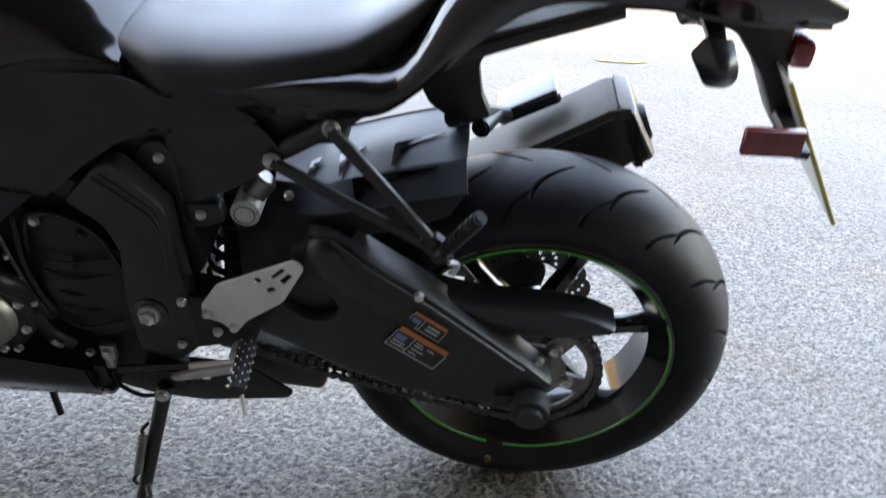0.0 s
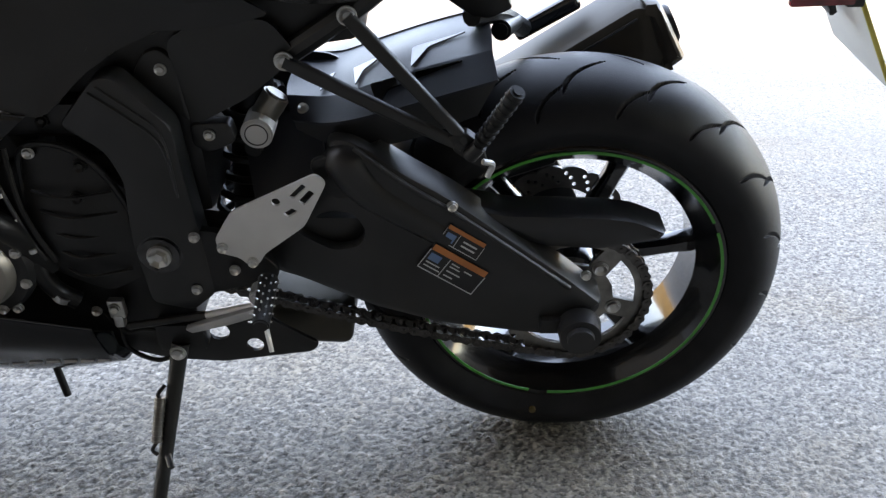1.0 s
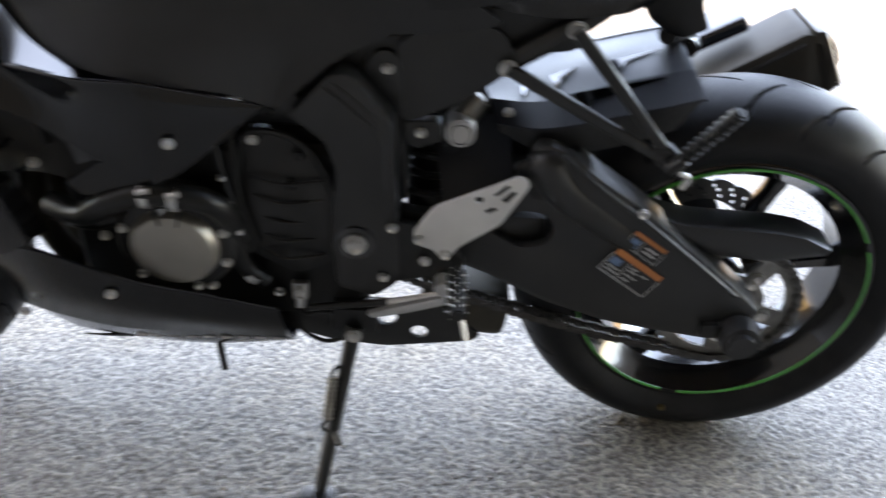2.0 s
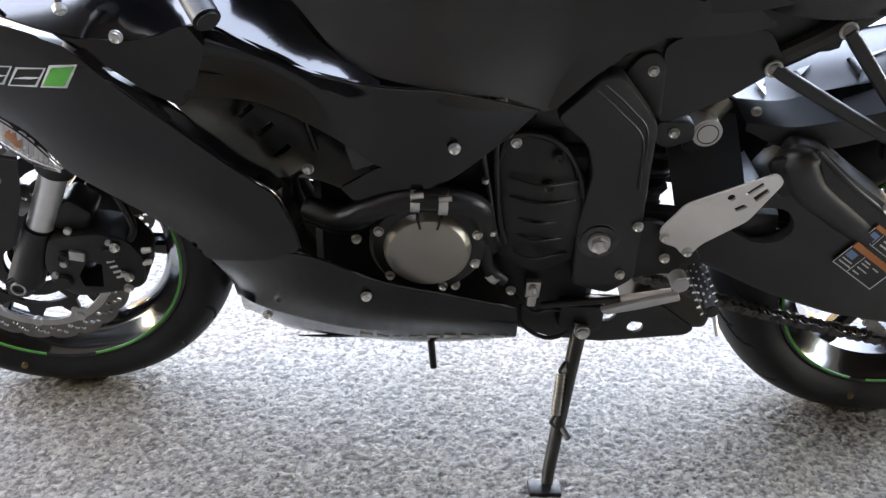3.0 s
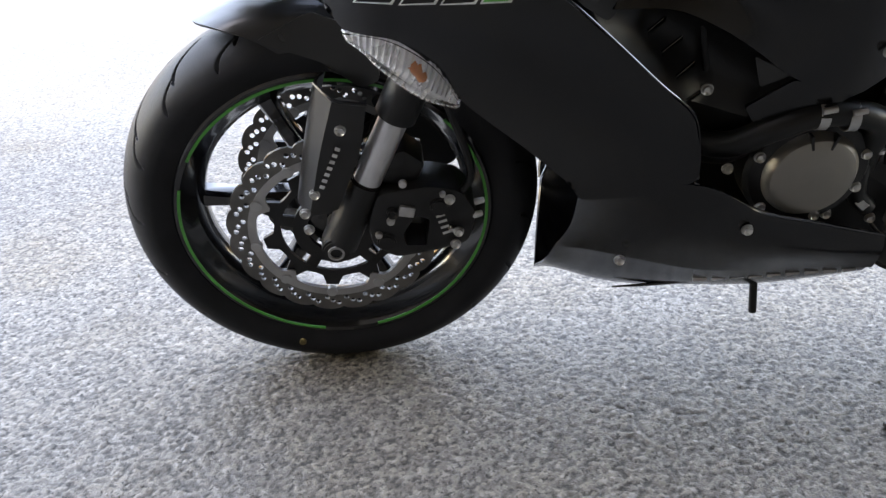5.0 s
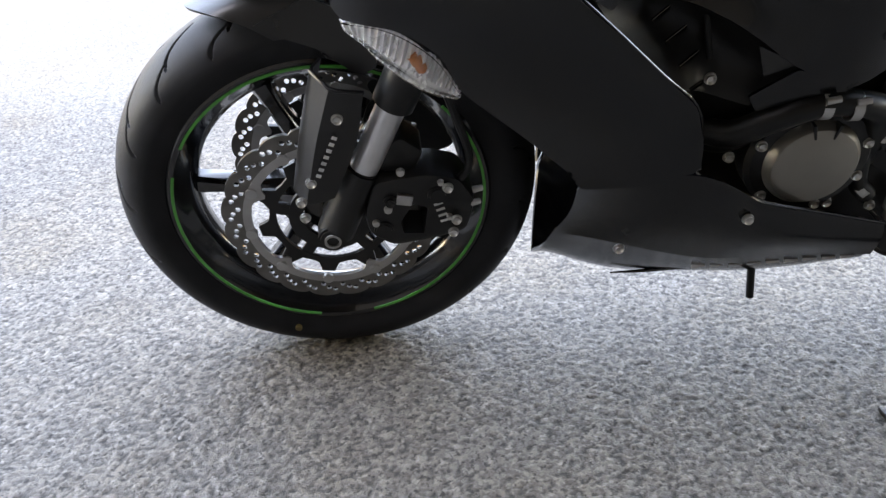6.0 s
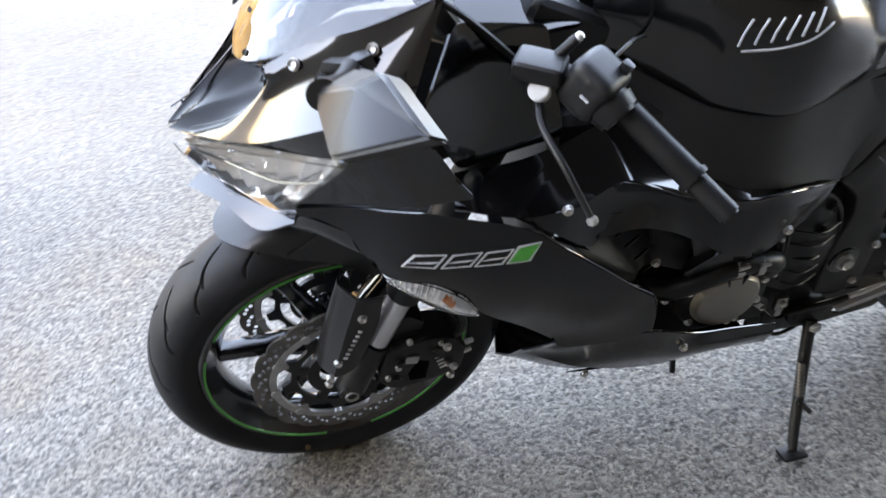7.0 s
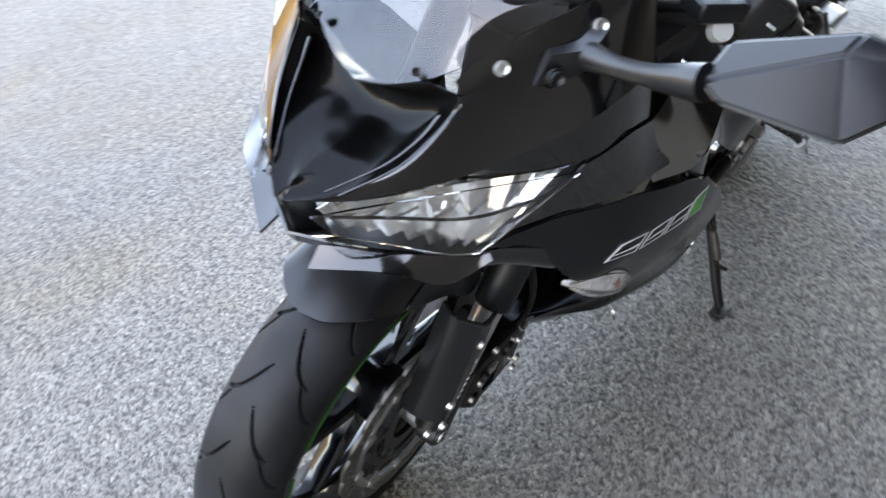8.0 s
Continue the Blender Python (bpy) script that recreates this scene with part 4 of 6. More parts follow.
bolt(-0.629, -0.157, 0.35, BOLT, clip)
for x, y, z, b in ((-0.678, -0.156, 0.592, BOLT), (-0.620, -0.156, 0.574, DARK_BOLT), (-0.630, -0.166, 0.535, DARK_BOLT), (-0.885, -0.170, 0.440, BOLT), (-0.745, -0.180, 0.372, BOLT), (-0.690, -0.150, 0.372, BOLT), (-0.660, -0.146, 0.337, BOLT), (-0.452, -0.166, 0.421, BOLT)):
    bolt(x, y, z, b)
for k in range(5):
    part("cover_rib", tube([(-0.684 + 0.004 * k, -0.166, 0.545 - 0.030 * k), (-0.640, -0.178, 0.541 - 0.030 * k), (-0.590, -0.157, 0.536 - 0.030 * k)], 0.0022, 6), CASTING, engine)
part("cover_flange", tube([(-0.702, -0.155, 0.425), (-0.703, -0.154, 0.50), (-0.690, -0.154, 0.592), (-0.640, -0.154, 0.600), (-0.600, -0.152, 0.565), (-0.574, -0.150, 0.50)], 0.0045, 8), CASTING, engine)
part("wiring_loom", tube([(-0.722, -0.176, 0.590), (-0.712, -0.180, 0.545), (-0.705, -0.180, 0.512), (-0.697, -0.176, 0.470), (-0.690, -0.172, 0.445)], 0.0032, 8), SHEEN, bike, "thin black wiring loom")
for z in (0.545, 0.508, 0.462):
    part("loom_tie", rod((-0.716 + (0.545 - z) * 0.2, -0.181, z), (-0.716 + (0.545 - z) * 0.2, -0.181, z + 0.006), 0.0048, 0.0048, 10), STEEL, bike)
water = part("water_pipe", tube([(-0.716, -0.165, 0.470), (-0.708, -0.165, 0.420), (-0.698, -0.160, 0.385), (-0.676, -0.155, 0.362)], 0.0125, 12), GROOVE, bike, "black rubber water pipe")
part("hose_clamp", lathe([(0.0128, -0.005), (0.0145, -0.005), (0.0145, 0.005), (0.0128, 0.005)], (0, 0, 0), 28, m=Matrix.Translation((-0.692, -0.159, 0.376)) @ Matrix.Rotation(radians(90), 4, "Z") @ Matrix.Rotation(radians(-50), 4, "X")), STEEL, water)
part("stand_switch_wire", tube([(-0.640, -0.136, 0.300), (-0.634, -0.142, 0.265), (-0.600, -0.145, 0.243), (-0.570, -0.145, 0.250), (-0.556, -0.150, 0.275)], 0.0035, 8), GROOVE, bike)
part("stand_switch_wire", tube([(-0.655, -0.136, 0.325), (-0.625, -0.150, 0.300), (-0.600, -0.150, 0.305), (-0.565, -0.150, 0.300)], 0.003, 8), GROOVE, bike)
part("radiator", block(Matrix.Translation((-1.02, 0, 0.56)) @ Matrix.Rotation(radians(18), 4, "Y"), (0.03, 0.34, 0.28), 0.006), CASTING, bike, "black radiator")
for k in range(4):
    p = -1.0 + 0.02 * k
    part("header_pipe", tube([(-0.92, -0.09 + 0.06 * k, 0.58), (-1.0, -0.09 + 0.06 * k, 0.50), (-1.0, -0.08 + 0.055 * k, 0.36), (-0.90, -0.06 + 0.045 * k, 0.25), (-0.75, -0.05 + 0.04 * k, 0.22)], 0.018, 12), CHAMBER, bike)

# side stand, its bracket and the belly plate behind the fairing
tray = [(-0.66, 0.290), (-0.60, 0.285), (-0.55, 0.312), (-0.50, 0.312), (-0.433, 0.306), (-0.360, 0.252), (-0.371, 0.238), (-0.504, 0.219), (-0.586, 0.226), (-0.655, 0.250)]
belly = part("stand_bracket", plate(rounded(tray, 0.008), -0.125, 0.006, [circle(-0.455, 0.252, 0.0125, 16), circle(-0.505, 0.278, 0.016, 12)], 0.0015), FRAME_BLACK, bike, "black steel stand bracket with round holes")
part("bracket_foot", block(Matrix.Translation((-0.55, -0.14, 0.292)), (0.07, 0.035, 0.05), 0.01), CASTING, belly)
stand = part("side_stand", tube([(-0.550, -0.160, 0.287), (-0.562, -0.195, 0.225), (-0.585, -0.27, 0.105), (-0.590, -0.292, 0.075)], lambda t: 0.0125 - 0.0035 * t, 14, 8), CASTING, bike, "black steel side stand folded out")
part("stand_foot", block(Matrix.Translation((-0.594, -0.297, 0.070)) @ Matrix.Rotation(-LEAN, 4, "X"), (0.050, 0.034, 0.009), 0.004), CASTING, stand)
part("stand_tang", rod((-0.575, -0.24, 0.155), (-0.563, -0.265, 0.147), 0.005, 0.005, 10, 0.001), CASTING, stand)
part("stand_spring", tube([(-0.578, -0.208, 0.228), (-0.581, -0.226, 0.202), (-0.584, -0.243, 0.176)], 0.0072, 14), DISC, stand, "pale worn steel stand spring")
for k in range(9):
    c = Vector((-0.578, -0.208, 0.228)).lerp(Vector((-0.584, -0.243, 0.176)), 0.06 + 0.11 * k)
    part("spring_coil", rod(c, c + Vector((-0.006, -0.035, -0.052)).normalized() * 0.003, 0.0082, 0.0082, 14, 0.0008), DISC, stand)
part("spring_hook", tube([(-0.572, -0.195, 0.240), (-0.580, -0.206, 0.234), (-0.578, -0.208, 0.228)], 0.003, 8), CASTING, stand)
part("spring_hook", tube([(-0.584, -0.243, 0.176), (-0.590, -0.248, 0.166), (-0.584, -0.250, 0.158)], 0.003, 8), CASTING, stand)
bolt(-0.550, -0.176, 0.284, BIG_BOLT, stand)
part("drain_tube", rod((-0.774, -0.10, 0.20), (-0.766, -0.11, 0.137), 0.006, 0.006, 12), GROOVE, bike, "black rubber drain tube")

# footrest assembly of the rider
hanger = part("footrest_bracket", plate(rounded([(-0.51, 0.40), (-0.50, 0.478), (-0.47, 0.475), (-0.425, 0.450), (-0.395, 0.415), (-0.405, 0.385), (-0.45, 0.385), (-0.50, 0.372)], 0.010), -0.158, 0.012, (), 0.003), CASTING, bike, "black cast footrest bracket")
heel_holes = [circle(-0.385, 0.529, 0.0055, 14), rounded([(-0.369, 0.536), (-0.350, 0.555), (-0.345, 0.550), (-0.362, 0.534)], 0.002), rounded([(-0.357, 0.530), (-0.342, 0.546), (-0.336, 0.541), (-0.350, 0.524)], 0.002), rounded([(-0.378, 0.512), (-0.366, 0.520), (-0.359, 0.515), (-0.372, 0.507)], 0.002)]
part("heel_guard", plate(rounded([(-0.470, 0.472), (-0.464, 0.451), (-0.441, 0.444), (-0.432, 0.432), (-0.418, 0.433), (-0.408, 0.450), (-0.353, 0.492), (-0.320, 0.556), (-0.333, 0.569), (-0.443, 0.515)], 0.008), -0.172, 0.004, heel_holes, 0.001), BRIGHT, bike, "bare aluminium heel guard with four slots")
bolt(-0.461, -0.172, 0.461)
bolt(-0.425, -0.172, 0.438)
peg = part("footrest", rod((-0.408, -0.175, 0.412), (-0.405, -0.262, 0.404), 0.0135, 0.011, 16, 0.002), CASTING, bike, "black knurled rider footrest")
bm = bmesh.new()
for k in range(11):
    for j in range(6):
        a = 2 * math.pi * (j + 0.5 * (k % 2)) / 6
        add_cone(bm, (-0.407 + 0.0115 * math.cos(a), -0.182 - 0.007 * k, 0.411 - 0.0007 * k + 0.0115 * math.sin(a)), (-0.407 + 0.0150 * math.cos(a), -0.182 - 0.007 * k, 0.411 - 0.0007 * k + 0.0150 * math.sin(a)), 0.0016, 0.0010, 6)
part("footrest_studs", bm, STEEL, peg, "worn bright studs")
part("footrest_feeler", rod((-0.400, -0.255, 0.40), (-0.393, -0.272, 0.372), 0.0035, 0.003, 10), STEEL, peg)
lever = part("shift_lever", plate(rounded([(-0.531, 0.331), (-0.492, 0.346), (-0.423, 0.368), (-0.418, 0.356), (-0.473, 0.337), (-0.522, 0.324)], 0.003), -0.182, 0.010, (), 0.002), ALU, bike, "polished aluminium shift lever")
part("shift_rod", rod((-0.430, -0.168, 0.362), (-0.502, -0.168, 0.345), 0.0052, 0.0052, 12), BRIGHT, bike)
part("shift_rod_sleeve", rod((-0.502, -0.168, 0.345), (-0.615, -0.162, 0.322), 0.0055, 0.0055, 12), CASTING, lever)
part("lever_pivot", rod((-0.424, -0.155, 0.383), (-0.424, -0.182, 0.383), 0.013, 0.013, 20, 0.002), ALU, lever)
part("exhaust_chamber", block(Matrix.Translation((-0.385, 0.0, 0.250)) @ Matrix.Rotation(radians(4), 4, "Y"), (0.14, 0.16, 0.08), 0.02, 4), CHAMBER, bike, "heat-stained steel exhaust chamber")

# passenger footrest on its two arms
pbr = part("passenger_bracket", plate(rounded([(-0.172, 0.612), (-0.150, 0.617), (-0.130, 0.60), (-0.122, 0.565), (-0.140, 0.572), (-0.165, 0.590)], 0.005), -0.160, 0.015, (), 0.003), CASTING, bike, "black passenger footrest bracket")


def forged_arm(a, b, wide, narrow):
    """A flat tapered arm between two eyes, with bevelled edges."""
    a, b = Vector(a), Vector(b)
    along = (b - a).normalized()
    across = Vector((0, 1, 0)).cross(along).normalized()
    rows = []
    for f in (0.0, 0.12, 0.5, 0.88, 1.0):
        c, w = a.lerp(b, f), (wide + (narrow - wide) * f) * (0.8 if f in (0.0, 1.0) else 1.0)
        rows.append([tuple(c + across * w * k + Vector((0, dy, 0))) for k, dy in ((-1, 0.004), (-0.8, -0.002), (0, -0.003), (0.8, -0.002), (1, 0.004))])
    return patch(rows, 4, 4, 0.006)


part("bracket_arm", forged_arm((-0.362, -0.134, 0.696), (-0.155, -0.158, 0.596), 0.0095, 0.0075), FRAME_BLACK, pbr, "flat forged black arm")
part("bracket_arm", forged_arm((-0.285, -0.137, 0.750), (-0.150, -0.158, 0.603), 0.0095, 0.0075), FRAME_BLACK, pbr, "flat forged black arm")
ppeg = part("passenger_footrest", rod((-0.140, -0.168, 0.598), (-0.096, -0.216, 0.697), 0.0075, 0.0095, 14, 0.003), GROOVE, bike, "folded-up rubber passenger footrest")
for k in range(8):
    f = 0.18 + 0.1 * k
    c = Vector((-0.140, -0.168, 0.598)).lerp(Vector((-0.096, -0.216, 0.697)), f)
    part("footrest_rib", rod(c, c + Vector((0.44, -0.48, 0.99)).normalized() * 0.005, 0.0108, 0.0100, 12, 0.001), GROOVE, ppeg)
part("footrest_core", rod((-0.147, -0.166, 0.588), (-0.133, -0.176, 0.61), 0.010, 0.009, 12, 0.002), CASTING, ppeg)
part("return_spring", tube([(-0.13, -0.165, 0.58), (-0.118, -0.16, 0.573), (-0.124, -0.16, 0.556)], 0.004, 8), STEEL, ppeg)

# muffler on the far side
def muffler():
    outline = [(-0.165, 0.425), (-0.175, 0.490), (-0.101, 0.542), (0.098, 0.672), (0.122, 0.668), (0.168, 0.590), (0.128, 0.552), (-0.12, 0.412)]
    ob = part("muffler", plate(rounded(outline, 0.010), 0.112, 0.10, (), 0.018), MUFFLER, bike, "short dark steel muffler with angled end")
    part("muffler_end", plate(rounded([(0.106, 0.676), (0.134, 0.670), (0.181, 0.590), (0.150, 0.564)], 0.006), 0.108, 0.108, (), 0.016), CAP_STEEL, ob, "beige brushed end cap of the muffler")
    part("muffler_outlet", rod((0.150, 0.160, 0.622), (0.166, 0.160, 0.630), 0.032, 0.03, 24, 0.003), CASTING, ob)
    part("muffler_seam", tube([(-0.09, 0.111, 0.527), (0.0, 0.111, 0.586), (0.10, 0.111, 0.652)], 0.002, 6, 2), CASTING, ob)
    part("heat_shield", block(Matrix.Translation((-0.024, 0.185, 0.640)) @ Matrix.Rotation(radians(-30), 4, "Y"), (0.105, 0.075, 0.026), 0.009, 4), GLOSS, ob, "smooth black heat shield on the muffler")
    part("muffler_pipe", tube([(-0.16, 0.15, 0.47), (-0.25, 0.13, 0.40), (-0.33, 0.08, 0.27), (-0.36, 0.03, 0.22)], 0.026, 14), CHAMBER, ob)


muffler()
hang = part("muffler_hanger", plate(rounded([(-0.205, 0.790), (-0.172, 0.724), (-0.140, 0.702), (-0.117, 0.698), (-0.087, 0.712), (-0.102, 0.745), (-0.109, 0.788), (-0.085, 0.835), (-0.10, 0.87)], 0.006), -0.01, 0.02, (), 0.005), CASTING, bike)
part("hanger_arm", tube([(-0.14, 0.0, 0.70), (-0.10, 0.06, 0.68), (-0.06, 0.14, 0.63)], 0.014, 10), CASTING, hang)
part("hanger_block", rod((-0.100, 0.03, 0.668), (-0.075, 0.10, 0.655), 0.014, 0.012, 20, 0.004), CASTING, hang)

# -- bodywork --
side_panel = [(-1.453, -0.165, 0.747), (-1.382, -0.200, 0.766), (-1.300, -0.240, 0.775), (-1.215, -0.262, 0.760), (-1.172, -0.270, 0.744), (-1.145, -0.277, 0.722), (-1.075, -0.278, 0.662), (-0.975, -0.262, 0.568), (-0.958, -0.255, 0.520), (-0.950, -0.248, 0.475),
              (-0.99, -0.24, 0.452), (-1.08, -0.215, 0.430), (-1.092, -0.215, 0.452), (-1.155, -0.225, 0.515), (-1.226, -0.245, 0.585), (-1.252, -0.252, 0.632), (-1.295, -0.246, 0.659), (-1.351, -0.220, 0.660), (-1.366, -0.213, 0.688), (-1.404, -0.185, 0.706)]
side_inner = ((-1.18, -0.277, 0.724), (-1.326, -0.248, 0.695), (-1.05, -0.265, 0.55), (-1.25, -0.262, 0.66))
fairing = part("side_fairing", panel(side_panel, side_inner, 0.003), PAINT, bike, "satin black side fairing")
part("side_fairing_far", panel(side_panel, side_inner, 0.003, side=1), PAINT, bike)

cowl_rows = [
    [(-1.078, -0.200, 0.425), (-0.955, -0.244, 0.470), (-0.847, -0.220, 0.405), (-0.762, -0.202, 0.372), (-0.656, -0.182, 0.333)],
    [(-1.070, -0.140, 0.340), (-0.97, -0.218, 0.385), (-0.86, -0.214, 0.352), (-0.76, -0.198, 0.325), (-0.65, -0.180, 0.305)],
    [(-1.076, -0.088, 0.266), (-1.015, -0.170, 0.312), (-0.89, -0.180, 0.287), (-0.76, -0.170, 0.277), (-0.647, -0.168, 0.270)],
]
under_rows = [
    [(p[0], p[1] + 0.002, p[2] - 0.001) for p in cowl_rows[2]],
    [(-1.084, -0.045, 0.200), (-0.985, -0.086, 0.188), (-0.83, -0.102, 0.188), (-0.74, -0.112, 0.200), (-0.643, -0.128, 0.232)],
    [(-1.091, 0.0, 0.152), (-0.985, 0.0, 0.150), (-0.82, 0.0, 0.17), (-0.74, 0.0, 0.185), (-0.64, 0.0, 0.22)],
]
cowl = part("belly_fairing", patch(cowl_rows, 6, 5, 0.004, True), PAINT, bike, "satin black belly fairing")
part("belly_underside", patch(under_rows, 6, 5, 0.004, True), PAINT, cowl, "satin black underside of the belly fairing")
part("belly_edge", tube([(x, y - 0.001, z + 0.001) for x, y, z in cowl_rows[0][1:]], 0.0022, 8), GLOSS, cowl, "gloss black upper edge of the belly fairing")
part("belly_slot", tube([(-0.987, -0.096, 0.186), (-0.94, -0.108, 0.198), (-0.88, -0.120, 0.215), (-0.823, -0.128, 0.228)], lambda t: 0.001 + 0.005 * t, 8), RECESS, cowl)
part("belly_crease", tube([(-1.02, -0.172, 0.318), (-0.985, -0.186, 0.329), (-0.948, -0.196, 0.340)], 0.0012, 6), GLOSS, cowl)
bolt(-0.868, -0.229, 0.387)
bolt(-1.012, -0.192, 0.316)
bolt(-0.761, -0.227, 0.621)

inner_rows = [
    [(-1.046, -0.226, 0.763), (-1.000, -0.224, 0.744), (-0.960, -0.225, 0.727), (-0.927, -0.227, 0.711), (-0.850, -0.236, 0.702), (-0.775, -0.224, 0.694), (-0.657, -0.176, 0.651)],
    [(-1.050, -0.214, 0.728), (-0.995, -0.203, 0.714), (-0.950, -0.203, 0.696), (-0.910, -0.208, 0.676), (-0.842, -0.226, 0.664), (-0.770, -0.229, 0.655), (-0.664, -0.182, 0.645)],
    [(-1.071, -0.238, 0.681), (-1.005, -0.226, 0.674), (-0.950, -0.220, 0.650), (-0.905, -0.216, 0.622), (-0.849, -0.218, 0.585), (-0.779, -0.214, 0.560), (-0.690, -0.198, 0.625)],
]
inner = part("inner_fairing", patch(inner_rows, 6, 6, 0.004), PAINT, bike, "satin black inner fairing beside the tank")
part("fairing_arm", panel([(-0.900, -0.214, 0.550), (-0.852, -0.217, 0.584), (-0.775, -0.213, 0.562), (-0.800, -0.213, 0.546), (-0.885, -0.208, 0.528)], (), 0.004, 0.02, 0.004), PAINT, inner)
for (x0, z0), (x1, z1) in (((-1.023, 0.641), (-1.006, 0.656)), ((-1.004, 0.616), (-0.984, 0.633)), ((-0.983, 0.586), (-0.965, 0.603)), ((-0.966, 0.556), (-0.952, 0.566))):
    part("cooler_fin", patch([[(x0, -0.200, z0), (x1, -0.198, z1)], [(x0 + 0.001, -0.205, z0 + 0.001), (x1 + 0.001, -0.203, z1 + 0.001)], [(x0 + 0.004, -0.198, z0 - 0.007), (x1 + 0.004, -0.196, z1 - 0.007)]], 4, 4, 0.0015), GLOSS, bike, "thin gloss edge of a cooling fin")
bolt(-0.942, -0.196, 0.566)
part("fairing_tab", panel([(-0.896, -0.200, 0.606), (-0.850, -0.208, 0.586), (-0.884, -0.204, 0.570)], (), 0.003, 0.02, 0.004), SHEEN, inner)
part("fairing_edge", tube([(x, y - 0.0015, z) for x, y, z in inner_rows[0][3:]], 0.0016, 6), GLOSS, inner)
ridge = [(-1.27, -0.243, 0.777), (-1.184, -0.254, 0.757), (-1.115, -0.245, 0.751), (-1.046, -0.226, 0.765), (-1.0, -0.224, 0.745), (-0.927, -0.227, 0.712), (-0.852, -0.237, 0.703)]
crest = [(-1.26, -0.200, 0.797), (-1.18, -0.190, 0.792), (-1.11, -0.175, 0.797), (-1.046, -0.155, 0.800), (-0.967, -0.158, 0.765), (-0.915, -0.190, 0.728), (-0.850, -0.228, 0.7055)]
part("inner_fairing_top", patch([ridge, crest], 6, 5, 0.003), GLOSS, inner)
part("inner_fairing_band", panel([(-1.20, -0.250, 0.757), (-1.115, -0.246, 0.750), (-1.060, -0.229, 0.762), (-1.045, -0.225, 0.735), (-1.060, -0.232, 0.690), (-1.075, -0.238, 0.668), (-1.105, -0.250, 0.690), (-1.140, -0.258, 0.722)], ((-1.09, -0.236, 0.715),), 0.003, 0.02, 0.006), PAINT, inner, "satin black upper edge of the inner fairing")
bolt(-1.130, -0.252, 0.757, BOLT, inner)
lip_edge = [(-1.172, -0.269, 0.744), (-1.145, -0.276, 0.722), (-1.115, -0.278, 0.698), (-1.075, -0.276, 0.662), (-1.02, -0.270, 0.610), (-0.975, -0.260, 0.568), (-0.958, -0.253, 0.520), (-0.950, -0.246, 0.475)]
lip_rows = [lip_edge, [(x + 0.0015, y + 0.004, z + 0.001) for x, y, z in lip_edge], [(x + 0.002, y + 0.050, z - 0.012) for x, y, z in lip_edge]]
part("fairing_lip", patch(lip_rows, 5, 4, 0.003), GLOSS, fairing, "gloss black returned edge of the fairing")

seam = [(-1.04, -0.075, 0.865), (-0.95, -0.128, 0.825), (-0.89, -0.165, 0.806), (-0.80, -0.186, 0.797), (-0.70, -0.160, 0.800), (-0.635, -0.142, 0.816), (-0.57, -0.132, 0.815), (-0.535, -0.125, 0.808)]
cover_rows = [
    [(-1.03, -0.07, 0.80), (-0.955, -0.140, 0.757), (-0.885, -0.196, 0.709), (-0.80, -0.212, 0.692), (-0.70, -0.188, 0.670), (-0.635, -0.165, 0.648), (-0.570, -0.145, 0.733), (-0.545, -0.130, 0.765)],
    [(-1.03, -0.08, 0.83), (-0.950, -0.132, 0.790), (-0.888, -0.172, 0.757), (-0.80, -0.192, 0.745), (-0.70, -0.170, 0.735), (-0.635, -0.152, 0.733), (-0.57, -0.138, 0.778), (-0.54, -0.128, 0.788)],
    [(p[0], p[1] * 0.97, p[2] + 0.004) for p in seam],
]
part("tank_cover", patch(cover_rows, 5, 5, 0.004, True), PLASTIC, bike, "matte black side cover below the tank")
tank_rows = [
    [(p[0], p[1] * 0.9, p[2] - 0.004) for p in seam],
    [(p[0], p[1] * 1.03, p[2] + 0.006) for p in seam],
    [(-1.045, -0.070, 0.90), (-0.95, -0.132, 0.880), (-0.89, -0.170, 0.870), (-0.80, -0.192, 0.865), (-0.70, -0.172, 0.860), (-0.635, -0.140, 0.855), (-0.57, -0.120, 0.838), (-0.535, -0.110, 0.822)],
    [(-1.045, -0.060, 0.93), (-0.95, -0.122, 0.945), (-0.89, -0.155, 0.945), (-0.80, -0.175, 0.940), (-0.70, -0.145, 0.915), (-0.63, -0.115, 0.885), (-0.56, -0.095, 0.850), (-0.53, -0.085, 0.830)],
    [(-1.03, -0.045, 0.955), (-0.95, -0.10, 0.990), (-0.89, -0.115, 1.0), (-0.80, -0.11, 0.995), (-0.70, -0.095, 0.96), (-0.62, -0.08, 0.91), (-0.555, -0.06, 0.862), (-0.53, -0.055, 0.838)],
    [(-1.02, 0.0, 0.96), (-0.95, 0.0, 1.0), (-0.89, 0.0, 1.015), (-0.80, 0.0, 1.01), (-0.70, 0.0, 0.975), (-0.62, 0.0, 0.925), (-0.55, 0.0, 0.87), (-0.525, 0.0, 0.845)],
]
tank = part("fuel_tank", patch(tank_rows, 5, 5, 0.0, True), TANK, bike, "gloss black fuel tank with a white mark")
part("side_cover", panel([(-0.69, -0.145, 0.800), (-0.67, -0.160, 0.672), (-0.640, -0.170, 0.645), (-0.589, -0.155, 0.690), (-0.550, -0.145, 0.715), (-0.50, -0.138, 0.735), (-0.42, -0.133, 0.740), (-0.370, -0.132, 0.752), (-0.428, -0.142, 0.790), (-0.48, -0.142, 0.782), (-0.530, -0.138, 0.804), (-0.60, -0.140, 0.806)], (), 0.004), PLASTIC, bike, "matte black side cover under the seat")
